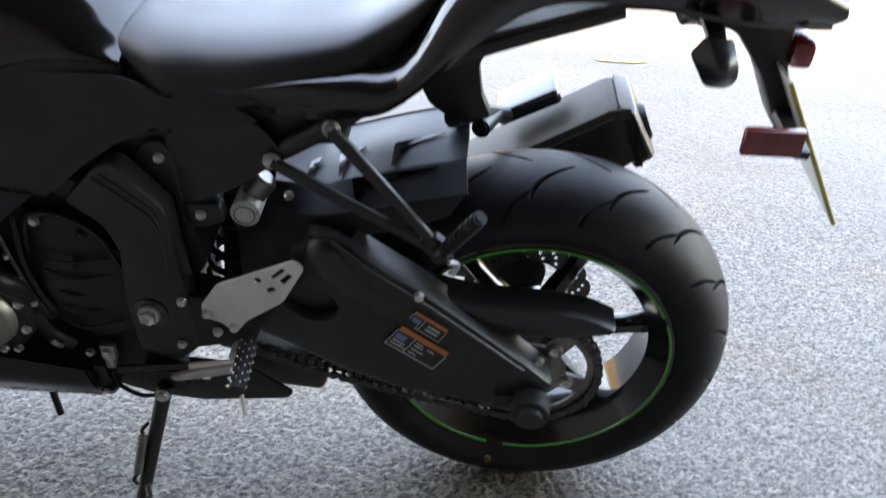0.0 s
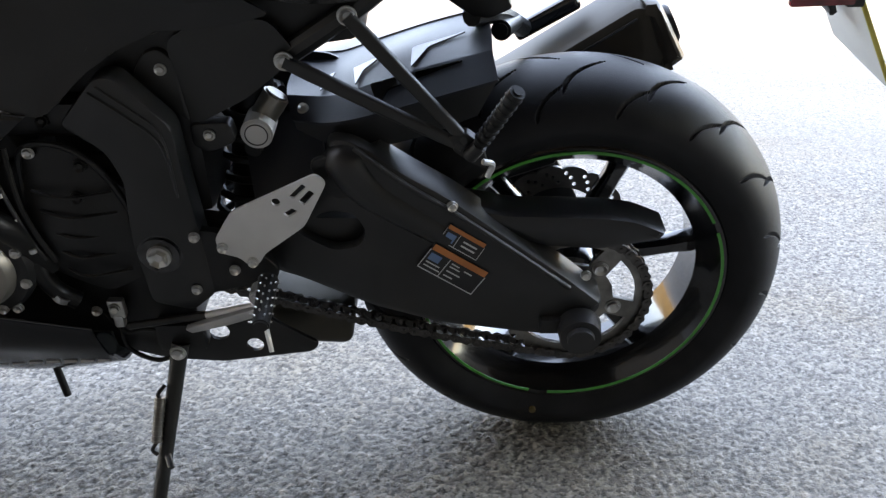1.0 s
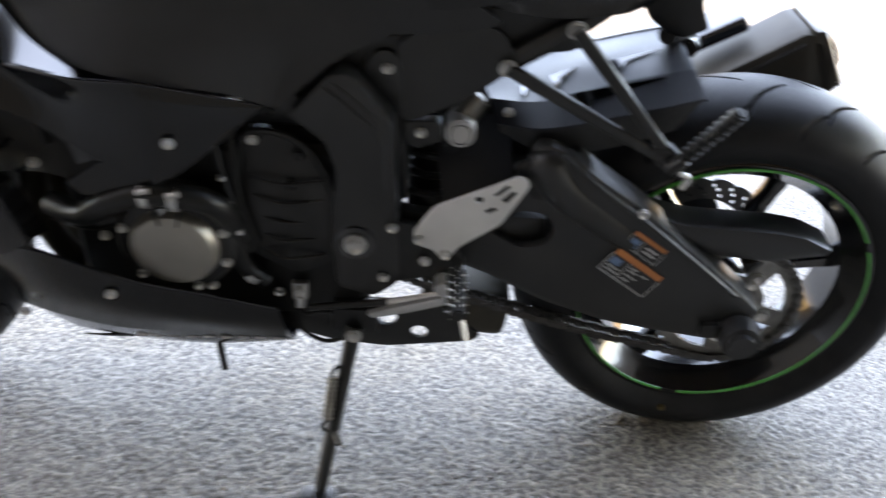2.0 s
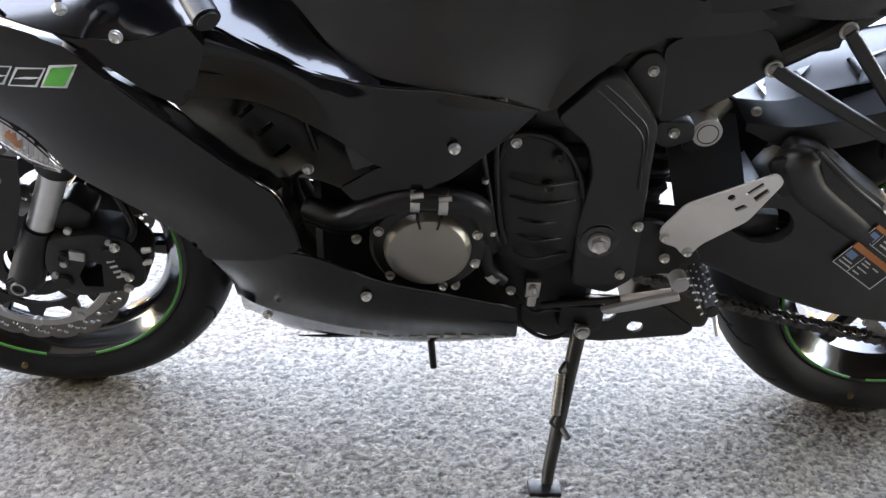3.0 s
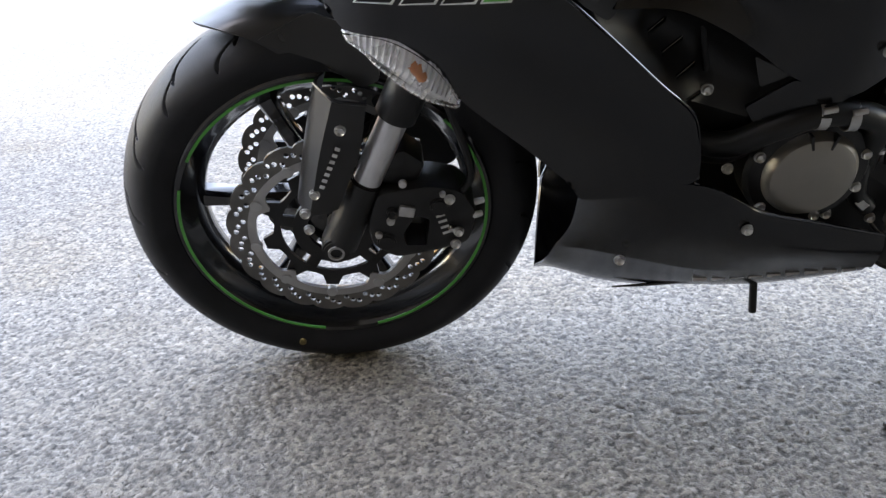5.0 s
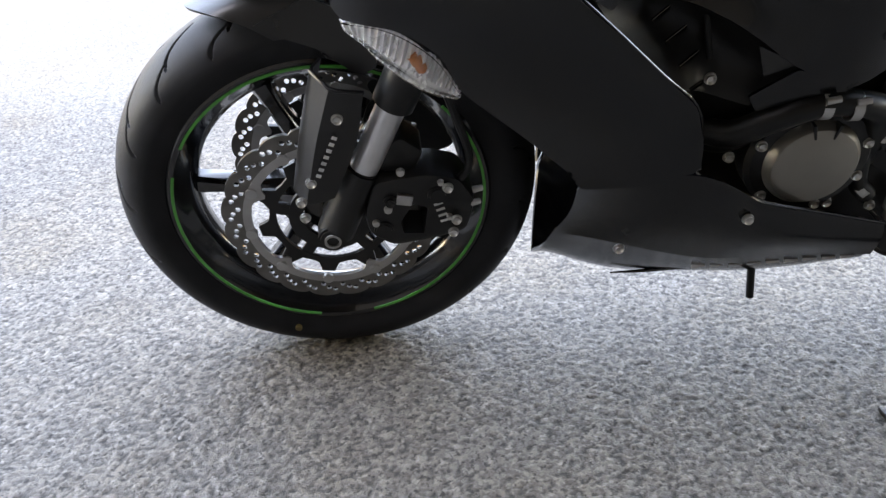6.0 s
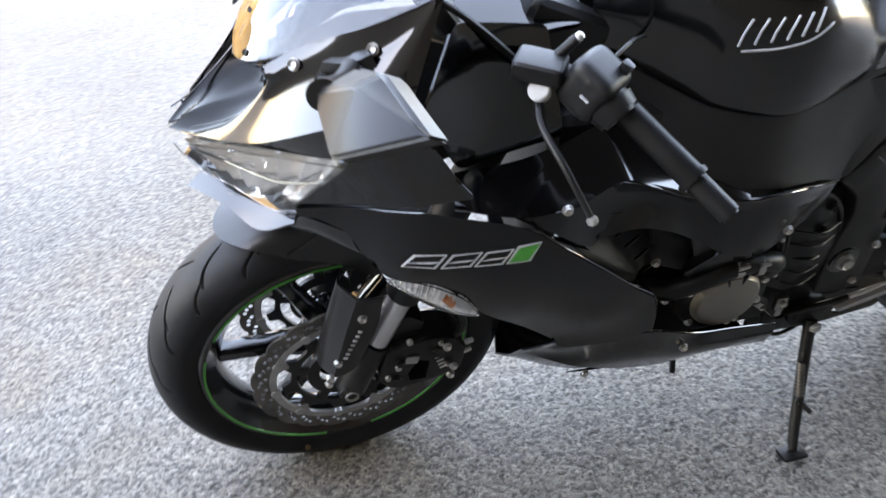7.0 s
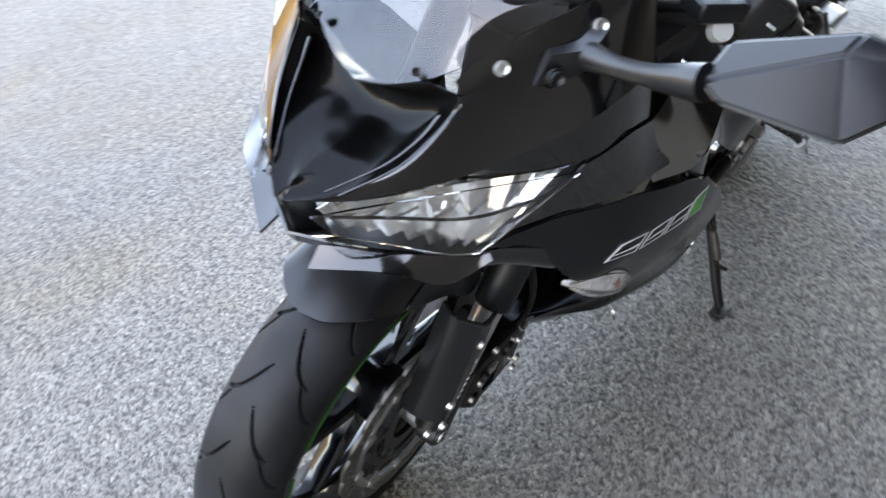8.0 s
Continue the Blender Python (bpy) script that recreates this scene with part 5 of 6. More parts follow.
seat_rows = [
    [(-0.550, -0.105, 0.792), (-0.49, -0.135, 0.772), (-0.435, -0.142, 0.770), (-0.35, -0.142, 0.788), (-0.27, -0.130, 0.806), (-0.22, -0.11, 0.84), (-0.165, -0.10, 0.905)],
    [(-0.545, -0.105, 0.825), (-0.49, -0.138, 0.815), (-0.435, -0.145, 0.813), (-0.35, -0.145, 0.825), (-0.27, -0.130, 0.838), (-0.22, -0.11, 0.868), (-0.165, -0.10, 0.92)],
    [(-0.535, -0.075, 0.845), (-0.49, -0.10, 0.842), (-0.435, -0.108, 0.842), (-0.35, -0.11, 0.85), (-0.27, -0.10, 0.862), (-0.22, -0.085, 0.888), (-0.165, -0.08, 0.93)],
    [(-0.53, 0.0, 0.85), (-0.49, 0.0, 0.848), (-0.435, 0.0, 0.848), (-0.35, 0.0, 0.856), (-0.27, 0.0, 0.868), (-0.22, 0.0, 0.895), (-0.165, 0.0, 0.935)],
]
part("rider_seat", patch(seat_rows, 5, 5, 0.0, True), SEAT, bike, "black vinyl rider seat")
tail_rows = [
    [(-0.42, -0.128, 0.775), (-0.33, -0.135, 0.765), (-0.26, -0.14, 0.772), (-0.20, -0.14, 0.795), (-0.07, -0.115, 0.905), (0.05, -0.085, 0.915), (0.20, -0.055, 0.892), (0.315, -0.02, 0.880)],
    [(-0.425, -0.145, 0.795), (-0.33, -0.152, 0.80), (-0.26, -0.155, 0.805), (-0.19, -0.15, 0.822), (-0.09, -0.125, 0.930), (0.05, -0.10, 0.96), (0.20, -0.07, 0.94), (0.325, -0.03, 0.895)],
    [(-0.425, -0.142, 0.798), (-0.33, -0.145, 0.818), (-0.26, -0.135, 0.826), (-0.20, -0.125, 0.84), (-0.12, -0.11, 0.95), (0.05, -0.08, 1.0), (0.20, -0.055, 0.985), (0.32, -0.02, 0.92)],
    [(-0.42, -0.10, 0.79), (-0.33, -0.10, 0.81), (-0.26, -0.08, 0.83), (-0.20, -0.06, 0.85), (-0.12, -0.03, 0.96), (0.05, 0.0, 1.01), (0.20, 0.0, 0.995), (0.32, 0.0, 0.925)],
]
tail = part("tail_cowl", patch(tail_rows, 5, 5, 0.004, True), TANK, bike, "black tail cowl")
part("tail_underside", patch([[(-0.10, -0.11, 0.88), (0.05, -0.085, 0.915), (0.20, -0.055, 0.892), (0.315, -0.02, 0.880)], [(-0.10, 0.0, 0.87), (0.05, 0.0, 0.90), (0.20, 0.0, 0.88), (0.315, 0.0, 0.872)]], 4, 4, 0.006, True), PLASTIC, tail)

# rear plate holder, reflector and indicators
holder = part("plate_holder", plate(rounded([(0.08, 0.905), (0.19, 0.895), (0.27, 0.885), (0.275, 0.83), (0.305, 0.76), (0.315, 0.70), (0.285, 0.735), (0.245, 0.81), (0.20, 0.865), (0.14, 0.875)], 0.012), -0.03, 0.06, (), 0.008), PLASTIC, bike, "black plastic number plate holder")
number_plate = part("number_plate", block(Matrix.Translation((0.318, 0.0, 0.735)) @ Matrix.Rotation(radians(-30.8), 4, "Y"), (0.004, 0.18, 0.23), 0.001, 1), PLATE_WHITE, bike, "white number plate with yellow edge")
part("plate_edge", block(Matrix.Translation((0.3185, -0.091, 0.735)) @ Matrix.Rotation(radians(-30.8), 4, "Y"), (0.006, 0.004, 0.235), 0.001, 1), YELLOW, number_plate)
part("reflector", block(Matrix.Translation((0.246, -0.128, 0.775)) @ Matrix.Rotation(radians(-2), 4, "Y"), (0.072, 0.012, 0.036), 0.003), RED, bike, "red side reflector")
part("reflector_stay", block(Matrix.Translation((0.285, -0.07, 0.76)), (0.02, 0.12, 0.012), 0.003), PLASTIC, holder)
part("tail_lamp", block(Matrix.Translation((0.285, 0.0, 0.845)), (0.03, 0.08, 0.035), 0.010), RED, tail, "red rear lamp lens")
for s in (-1, 1):
    shape = [(0.133, -0.085, 0.862), (0.146, -0.085, 0.884), (0.179, -0.085, 0.884), (0.197, -0.085, 0.832), (0.192, -0.085, 0.822), (0.160, -0.085, 0.820)]
    sig = part("rear_indicator", panel(shape, ((0.164, -0.112, 0.866), (0.178, -0.106, 0.838)), 0.022, 0.008, 0.006, None, s), SHEEN, bike, "black rear indicator on a short stalk")
    part("indicator_stalk", patch([[(0.140, s * 0.015, 0.902), (0.146, s * 0.050, 0.893), (0.152, s * 0.088, 0.880)], [(0.172, s * 0.015, 0.902), (0.172, s * 0.050, 0.893), (0.172, s * 0.088, 0.880)], [(0.172, s * 0.015, 0.882), (0.172, s * 0.050, 0.872), (0.172, s * 0.086, 0.862)]], 4, 4, 0.008), SHEEN, sig)

# upper cowl, nose and screen
lamp_edge = [(-1.584, -0.006, 0.776), (-1.54, -0.062, 0.788), (-1.47, -0.122, 0.808), (-1.386, -0.198, 0.836), (-1.335, -0.215, 0.858), (-1.295, -0.218, 0.858)]
crease = [(-1.562, -0.034, 0.784), (-1.515, -0.090, 0.804), (-1.474, -0.129, 0.824), (-1.405, -0.186, 0.874), (-1.355, -0.207, 0.903), (-1.312, -0.210, 0.920)]
screen_foot = [(-1.460, -0.102, 0.894), (-1.450, -0.107, 0.899), (-1.427, -0.115, 0.914), (-1.347, -0.158, 0.950), (-1.290, -0.170, 0.990), (-1.272, -0.165, 1.000)]


def between(a, b, t, first):
    """A row of the cowl part of the way from its crease to the foot of the screen, starting on the intake's lip."""
    return [first] + [tuple(p + (q - p) * t for p, q in zip(u, v)) for u, v in zip(a[1:], b[1:])]


upper_rows = [
    crease,
    between(crease, screen_foot, 0.24, (-1.522, -0.070, 0.811)),
    between(crease, screen_foot, 0.52, (-1.489, -0.089, 0.843)),
    between(crease, screen_foot, 0.78, (-1.466, -0.098, 0.871)),
    screen_foot,
    [(-1.459, -0.092, 0.903), (-1.448, -0.094, 0.910), (-1.414, -0.106, 0.933), (-1.344, -0.147, 0.971), (-1.285, -0.162, 1.000), (-1.268, -0.158, 1.008)],
]
upper = part("upper_cowl", patch(upper_rows, 6, 5, 0.004, True), GLOSS, bike, "gloss black nose cowl")
part("cowl_flank", patch([lamp_edge, crease], 6, 4, 0.004, True), GLOSS, upper, "steep band of the cowl above the headlight")
lip_line = [(-1.584, -0.004, 0.775), (-1.551, -0.047, 0.790), (-1.510, -0.078, 0.820), (-1.483, -0.092, 0.848), (-1.463, -0.099, 0.873), (-1.460, -0.103, 0.893)]
sunk = [lip_line,
        [(-1.578, -0.003, 0.777), (-1.545, -0.040, 0.789), (-1.505, -0.068, 0.814), (-1.478, -0.082, 0.842), (-1.458, -0.090, 0.870), (-1.462, -0.090, 0.891)],
        [(-1.570, -0.001, 0.781), (-1.535, -0.030, 0.793), (-1.492, -0.052, 0.810), (-1.460, -0.064, 0.833), (-1.445, -0.072, 0.861), (-1.466, -0.068, 0.890)],
        [(-1.566, 0.0, 0.786), (-1.530, -0.014, 0.797), (-1.488, -0.024, 0.806), (-1.455, -0.030, 0.822), (-1.448, -0.036, 0.852), (-1.483, -0.034, 0.878)],
        [(-1.566, 0.0, 0.787), (-1.530, 0.0, 0.799), (-1.490, 0.0, 0.806), (-1.457, 0.0, 0.820), (-1.452, 0.0, 0.848), (-1.491, 0.0, 0.868)]]
part("intake_mouth", patch(sunk, 6, 5, 0.002, True), INTAKE, upper, "dark ram air intake recess")
for s in (-1, 1):
    part("intake_lip", tube([(p[0] - 0.001, s * abs(p[1]), p[2] + 0.001) for p in lip_line[1:]], 0.0013, 8), GLOSS, upper)
    part("intake_rib", tube([(-1.556, s * 0.034, 0.790), (-1.510, s * 0.064, 0.816), (-1.480, s * 0.078, 0.840), (-1.462, s * 0.084, 0.862)], lambda t: 0.0008 + 0.0022 * t, 8), GLOSS, upper)
cheek_out = [(-1.383, -0.204, 0.836), (-1.33, -0.219, 0.858), (-1.292, -0.222, 0.855), (-1.265, -0.232, 0.812), (-1.245, -0.245, 0.790), (-1.31, -0.234, 0.782), (-1.38, -0.198, 0.768), (-1.452, -0.160, 0.745)]
for s in (-1, 1):
    part("cheek_panel", panel(cheek_out, (), 0.003, 0.02, 0.008, None, s), GLOSS, bike, "gloss black cheek panel behind the headlight")
chin_rows = [
    [(-1.572, 0.0, 0.722), (-1.53, -0.070, 0.722), (-1.475, -0.138, 0.727), (-1.435, -0.172, 0.735), (-1.39, -0.195, 0.722)],
    [(-1.550, 0.0, 0.695), (-1.515, -0.070, 0.698), (-1.465, -0.140, 0.703), (-1.425, -0.172, 0.706), (-1.375, -0.205, 0.690)],
    [(-1.50, 0.0, 0.668), (-1.47, -0.07, 0.672), (-1.43, -0.13, 0.676), (-1.39, -0.165, 0.676), (-1.345, -0.195, 0.662)],
]
chin = part("chin_cowl", patch(chin_rows, 6, 5, 0.003, True), GLOSS, bike, "gloss black chin cowl under the headlights")
for s in (-1, 1):
    wing = [[(-1.575, s * 0.035, 0.700), (-1.53, s * 0.10, 0.712), (-1.495, s * 0.148, 0.706), (-1.452, s * 0.170, 0.728)],
            [(-1.555, s * 0.03, 0.716), (-1.515, s * 0.085, 0.722), (-1.475, s * 0.135, 0.728), (-1.445, s * 0.155, 0.735)]]
    part("chin_winglet", patch(wing, 5, 4, 0.004), GLOSS, chin)


def headlight(s):
    net = [[(-1.576, s * 0.036, 0.775), (-1.535, s * 0.066, 0.783), (-1.465, s * 0.126, 0.803), (-1.386, s * 0.201, 0.830)],
           [(-1.568, s * 0.044, 0.764), (-1.525, s * 0.078, 0.760), (-1.470, s * 0.140, 0.768), (-1.415, s * 0.183, 0.792)],
           [(-1.556, s * 0.056, 0.752), (-1.514, s * 0.090, 0.737), (-1.480, s * 0.130, 0.731), (-1.457, s * 0.155, 0.735)]]
    net = [[(p[0] - 0.004, p[1] + s * 0.004, p[2]) for p in r] for r in net]
    ob = part("headlight", patch(net, 6, 5, 0.003), LENS, bike, "clear slanted headlight lens")
    ob.visible_shadow = False
    back = []
    for r in net:
        line = smooth_line(r, 5)
        back.append([(p.x + 0.014 + 0.012 * (k % 2), p.y - s * (0.006 + 0.004 * (k % 2)), p.z) for k, p in enumerate(line)])
    bm = bmesh.new()
    grid = [[bm.verts.new(p) for p in r] for r in back]
    for p, q in zip(grid, grid[1:]):
        for i in range(len(p) - 1):
            bm.faces.new((p[i], p[i + 1], q[i + 1], q[i]))
    shell(bm, 0.002)
    part("lamp_bowl", bm, SILVER, ob, "faceted silver lamp bowl", 5)
    mid = [(p[0] + 0.012, p[1] - s * 0.004, p[2] + 0.004) for p in net[1]]
    part("lamp_divider", tube(mid, 0.0018, 8), GLOSS, ob)
    for k in (0.3, 0.5, 0.7, 0.88):
        a, b = Vector(net[0][1]).lerp(Vector(net[0][3]), k), Vector(net[2][1]).lerp(Vector(net[2][3]), k)
        part("lamp_rib", block(Matrix.Translation((a + b) / 2 + Vector((0.022, -s * 0.008, 0))) @ Matrix.Rotation(radians(25), 4, "Y"), (0.004, 0.02, 0.03), 0.001), SILVER, ob)
    return ob


headlight(-1)
headlight(1)
screen_rows = [
    [(-1.490, 0.0, 0.870), (-1.482, -0.040, 0.882), (-1.450, -0.086, 0.909), (-1.344, -0.145, 0.971), (-1.275, -0.160, 1.004)],
    [(-1.452, 0.0, 0.930), (-1.440, -0.045, 0.934), (-1.408, -0.087, 0.949), (-1.318, -0.133, 0.994), (-1.262, -0.148, 1.012)],
    [(-1.38, 0.0, 1.004), (-1.365, -0.048, 1.004), (-1.33, -0.085, 1.006), (-1.28, -0.112, 1.017), (-1.248, -0.122, 1.021)],
    [(-1.30, 0.0, 1.075), (-1.29, -0.045, 1.07), (-1.27, -0.075, 1.06), (-1.245, -0.095, 1.05), (-1.225, -0.10, 1.045)],
]
screen = part("windscreen", patch(screen_rows, 6, 5, 0.003, True), SCREEN, bike, "smoked clear windscreen")
screen.visible_shadow = False
for x, y, z in ((-1.476, 0.060, 0.903), (-1.427, 0.117, 0.916), (-1.346, 0.161, 0.951)):
    for s in (-1, 1):
        bolt(x, s * y, z, BOLT if x > -1.45 else SCREW, screen, (-0.5, s * 0.6, 0.55))
part("instrument_panel", block(Matrix.Translation((-1.265, 0.0, 0.965)) @ Matrix.Rotation(radians(-35), 4, "Y"), (0.03, 0.25, 0.15), 0.012, 3), PLASTIC, bike, "black instrument panel")
part("cockpit_stay", panel([(-1.30, -0.10, 0.93), (-1.20, -0.12, 0.90), (-1.18, -0.15, 0.80), (-1.28, -0.16, 0.78)], (), 0.02), PLASTIC, bike)
part("cockpit_liner", panel([(-1.30, -0.20, 0.885), (-1.25, -0.190, 0.790), (-1.10, -0.150, 0.788), (-1.12, -0.10, 0.92), (-1.25, -0.14, 0.96)], (), 0.004), RECESS, bike)

# mirrors
def mirror(s):
    a, c, d, e, b, g, f = [Vector((x, s * y, z)) for x, y, z in ((-1.424, 0.284, 0.992), (-1.386, 0.285, 1.013), (-1.380, 0.370, 1.060), (-1.362, 0.450, 1.052), (-1.432, 0.396, 1.000), (-1.428, 0.305, 0.984), (-1.404, 0.366, 1.050))]
    bm = bmesh.new()
    front = {n: bm.verts.new(p) for n, p in zip("acdebgf", (a, c, d, e, b, g, f))}
    for names in ("acdf", "afbg", "fde", "feb"):
        bm.faces.new([front[n] for n in names])
    rim = "acdebg"
    back = [bm.verts.new(front[n].co + Vector((0.020, -s * 0.004, -0.012))) for n in rim]
    for i in range(6):
        j = (i + 1) % 6
        bm.faces.new((front[rim[i]], front[rim[j]], back[j], back[i]))
    bm.faces.new(back)
    bmesh.ops.recalc_face_normals(bm, faces=bm.faces)
    bmesh.ops.bevel(bm, geom=bm.edges[:], offset=0.0035, segments=3, affect="EDGES")
    base = part("mirror", bm, SHELL, bike, "angular black plastic mirror housing")
    gl = bmesh.new()
    mid = sum((v for v in (a, c, d, e, b, g)), Vector()) / 6
    gl.faces.new([gl.verts.new(mid + (v - mid) * 0.86 + Vector((0.0225, -s * 0.004, -0.013))) for v in (a, c, d, e, b, g)])
    gl.normal_update()
    shell(gl, 0.001)
    part("mirror_glass", gl, CHROME, base)
    part("mirror_stem", tube([(-1.372, s * 0.172, 0.935), (-1.390, s * 0.21, 0.950), (-1.408, s * 0.25, 0.970), (-1.420, s * 0.29, 0.991)], lambda t: 0.0135 - 0.005 * math.sin(math.pi * min(1.0, t * 1.1)) + 0.002 * t, 16), SHEEN, base)
    part("mirror_foot", patch([[(-1.41, s * 0.145, 0.905), (-1.375, s * 0.170, 0.917), (-1.345, s * 0.176, 0.935)], [(-1.40, s * 0.148, 0.935), (-1.375, s * 0.172, 0.945), (-1.35, s * 0.172, 0.953)]], 5, 4, 0.016), SHEEN, base)
    for x, y, z in ((-1.365, 0.180, 0.936), (-1.402, 0.158, 0.918)):
        bolt(x, s * y, z, DARK_BOLT, base, (-0.5, s * 0.8, 0.3))
    return base


mirror(-1)
mirror(1)

# front indicators set into the side fairing
for s in (-1, 1):
    net = [[(-1.350, s * 0.221, 0.655), (-1.30, s * 0.245, 0.655), (-1.255, s * 0.254, 0.628), (-1.228, s * 0.247, 0.582)],
           [(-1.345, s * 0.220, 0.645), (-1.305, s * 0.246, 0.630), (-1.262, s * 0.252, 0.602), (-1.230, s * 0.245, 0.578)],
           [(-1.338, s * 0.215, 0.640), (-1.31, s * 0.225, 0.612), (-1.27, s * 0.235, 0.585), (-1.232, s * 0.240, 0.574)]]
    ind = part("front_indicator", patch(net, 6, 5, 0.003), LENS, bike, "clear front indicator with amber bulb")
    ind.visible_shadow = False
    bm = bmesh.new()
    grid = []
    for r in net:
        grid.append([bm.verts.new((p.x, p.y * (0.978 if k % 2 else 0.958), p.z + 0.002)) for k, p in enumerate(smooth_line(r, 14))])
    for p, q in zip(grid, grid[1:]):
        for i in range(len(p) - 1):
            bm.faces.new((p[i], p[i + 1], q[i + 1], q[i]))
    shell(bm, 0.002)
    part("indicator_bowl", bm, BOWL, ind, "finely ribbed silver bowl", 5)
    part("indicator_bulb", rod((-1.278, s * 0.242, 0.632), (-1.266, s * 0.245, 0.612), 0.008, 0.006, 12, 0.002), AMBER, ind)

# -- front fork, brakes and fender --
fork_dir = Vector((0.40, 0, 0.917))
for s in (-1, 1):
    y = s * 0.112
    foot = Vector((-1.392, y, 0.300))
    low = rod(foot + fork_dir * 0.0, foot + fork_dir * 0.115, 0.026, 0.0235, 24, 0.003)
    low.transform(STEER)
    leg = part("fork_leg", low, CASTING, bike, "black fork leg with bright slider tube")
    t = rod(foot + fork_dir * 0.10, foot + fork_dir * 0.235, 0.0195, 0.0195, 28)
    t.transform(STEER)
    part("slider_tube", t, CHROME, leg, "bare satin steel fork slider")
    u = rod(foot + fork_dir * 0.215, foot + fork_dir * 0.62, 0.027, 0.027, 24, 0.003)
    u.transform(STEER)
    part("outer_tube", u, CASTING, leg)
    e = rod((-1.395, s * 0.10, 0.302), (-1.395, s * 0.135, 0.302), 0.021, 0.020, 28, 0.003)
    e.transform(STEER)
    part("axle_clamp", e, CASTING, leg)
    e = lathe([(0.0085, -0.003), (0.0115, -0.003), (0.0115, 0.004), (0.0085, 0.004)], (-1.395, s * 0.1352, 0.302), 32)
    e.transform(STEER)
    part("axle_end", e, ALU, leg)
    # fork cover in front of the leg
    edge = [(-1.380, s * 0.141, 0.541), (-1.403, s * 0.1435, 0.462), (-1.423, s * 0.1435, 0.374)]
    front = [[(-1.392, s * 0.085, 0.552), (-1.415, s * 0.085, 0.47), (-1.440, s * 0.085, 0.375)],
             [(-1.402, s * 0.112, 0.550), (-1.422, s * 0.113, 0.47), (-1.440, s * 0.114, 0.376)], edge]
    flank = [edge, [(-1.362, s * 0.141, 0.536), (-1.380, s * 0.142, 0.461), (-1.405, s * 0.142, 0.374)], [(-1.340, s * 0.136, 0.530), (-1.353, s * 0.137, 0.46), (-1.386, s * 0.137, 0.377)]]
    c = patch(front, 5, 4, 0.004)
    c.transform(STEER)
    guard = part("fork_cover", c, SHEEN, leg, "smooth black fork cover")
    c = patch(flank, 5, 4, 0.004)
    c.transform(STEER)
    part("cover_flank", c, SHEEN, leg)
    c = tube([front[1][0], edge[0], flank[1][0], flank[2][0]], 0.0026, 8, 2)
    c.transform(STEER)
    part("cover_rim", c, SHEEN, leg)
    for x, z in ((-1.424, 0.377), (-1.424, 0.337)):
        bolt(x, s * (0.147 if z > 0.35 else 0.128), z, BOLT, leg, (0, s, 0))
    for x, z in ((-1.369, 0.497), (-1.409, 0.404)):
        bolt(x, s * 0.143, z, BOLT, leg, (0, s, 0))
    # caliper
    cal = plate(rounded([(-1.335, 0.395), (-1.265, 0.405), (-1.222, 0.394), (-1.200, 0.357), (-1.210, 0.306), (-1.25, 0.294), (-1.313, 0.284), (-1.345, 0.308), (-1.350, 0.346)], 0.012), -0.135, 0.062, [rounded([(-1.302, 0.328), (-1.284, 0.358), (-1.265, 0.350), (-1.270, 0.306), (-1.298, 0.308)], 0.003)], 0.008)
    if s > 0:
        cal.transform(Matrix.Diagonal((1, -1, 1, 1)))
    cal.transform(STEER)
    caliper = part("brake_caliper", cal, CASTING, leg, "black radial brake caliper")
    for x, z in ((-1.234, 0.384), (-1.222, 0.331), (-1.226, 0.310), (-1.31, 0.365)):
        bolt(x, s * 0.136, z, DARK_BOLT if x < -1.3 else BOLT, leg, (0, s, 0))
    e = plate(rounded([(-1.338, 0.425), (-1.298, 0.452), (-1.268, 0.428), (-1.28, 0.40), (-1.325, 0.398)], 0.008), -0.118, 0.05, (), 0.005)
    if s > 0:
        e.transform(Matrix.Diagonal((1, -1, 1, 1)))
    e.transform(STEER)
    part("caliper_lug", e, CASTING, leg)
    for x, z in ((-1.325, 0.318), (-1.252, 0.372)):
        e = rod((x, s * 0.132, z), (x, s * 0.141, z), 0.014, 0.0125, 24, 0.002)
        e.transform(STEER)
        part("piston_cap", e, CASTING, leg)
    if s < 0:
        bm = bmesh.new()
        for k in range(5):
            add_box(bm, Matrix.Translation((-1.254 + 0.003 * k, -0.1362, 0.366 - 0.0095 * k)) @ Matrix.Rotation(radians(72), 4, "Y"), (0.0035, 0.001, 0.012), 0)
        bm.transform(STEER)
        part("caliper_mark", bm, PALE, leg, "pale maker's mark as plain bars")
        bm = bmesh.new()
        for k in range(7):
            add_box(bm, Matrix.Translation((-1.379 - 0.004 * k, -0.1465, 0.475 - 0.0092 * k)) @ Matrix.Rotation(radians(-66), 4, "Y"), (0.0046, 0.0008, 0.0064), 0)
        bm.transform(STEER)
        part("cover_mark", bm, PALE, leg, "pale maker's mark as plain bars")
    e = block(Matrix.Translation((-1.296, s * 0.138, 0.368)) @ Matrix.Rotation(radians(12), 4, "Y"), (0.022, 0.006, 0.016), 0.002)
    e.transform(STEER)
    part("pad_spring", e, STEEL, leg, "bright steel pad spring")
    for x, z, r in ((-1.248, 0.392, 0.0045), (-1.236, 0.334, 0.0045), (-1.318, 0.352, 0.006), (-1.335, 0.330, 0.0055), (-1.300, 0.412, 0.006)):
        e = rod((x, s * 0.134, z), (x, s * 0.141, z), r, r * 0.85, 12, 0.001)
        e.transform(STEER)
        part("caliper_bolt", e, STEEL, leg)
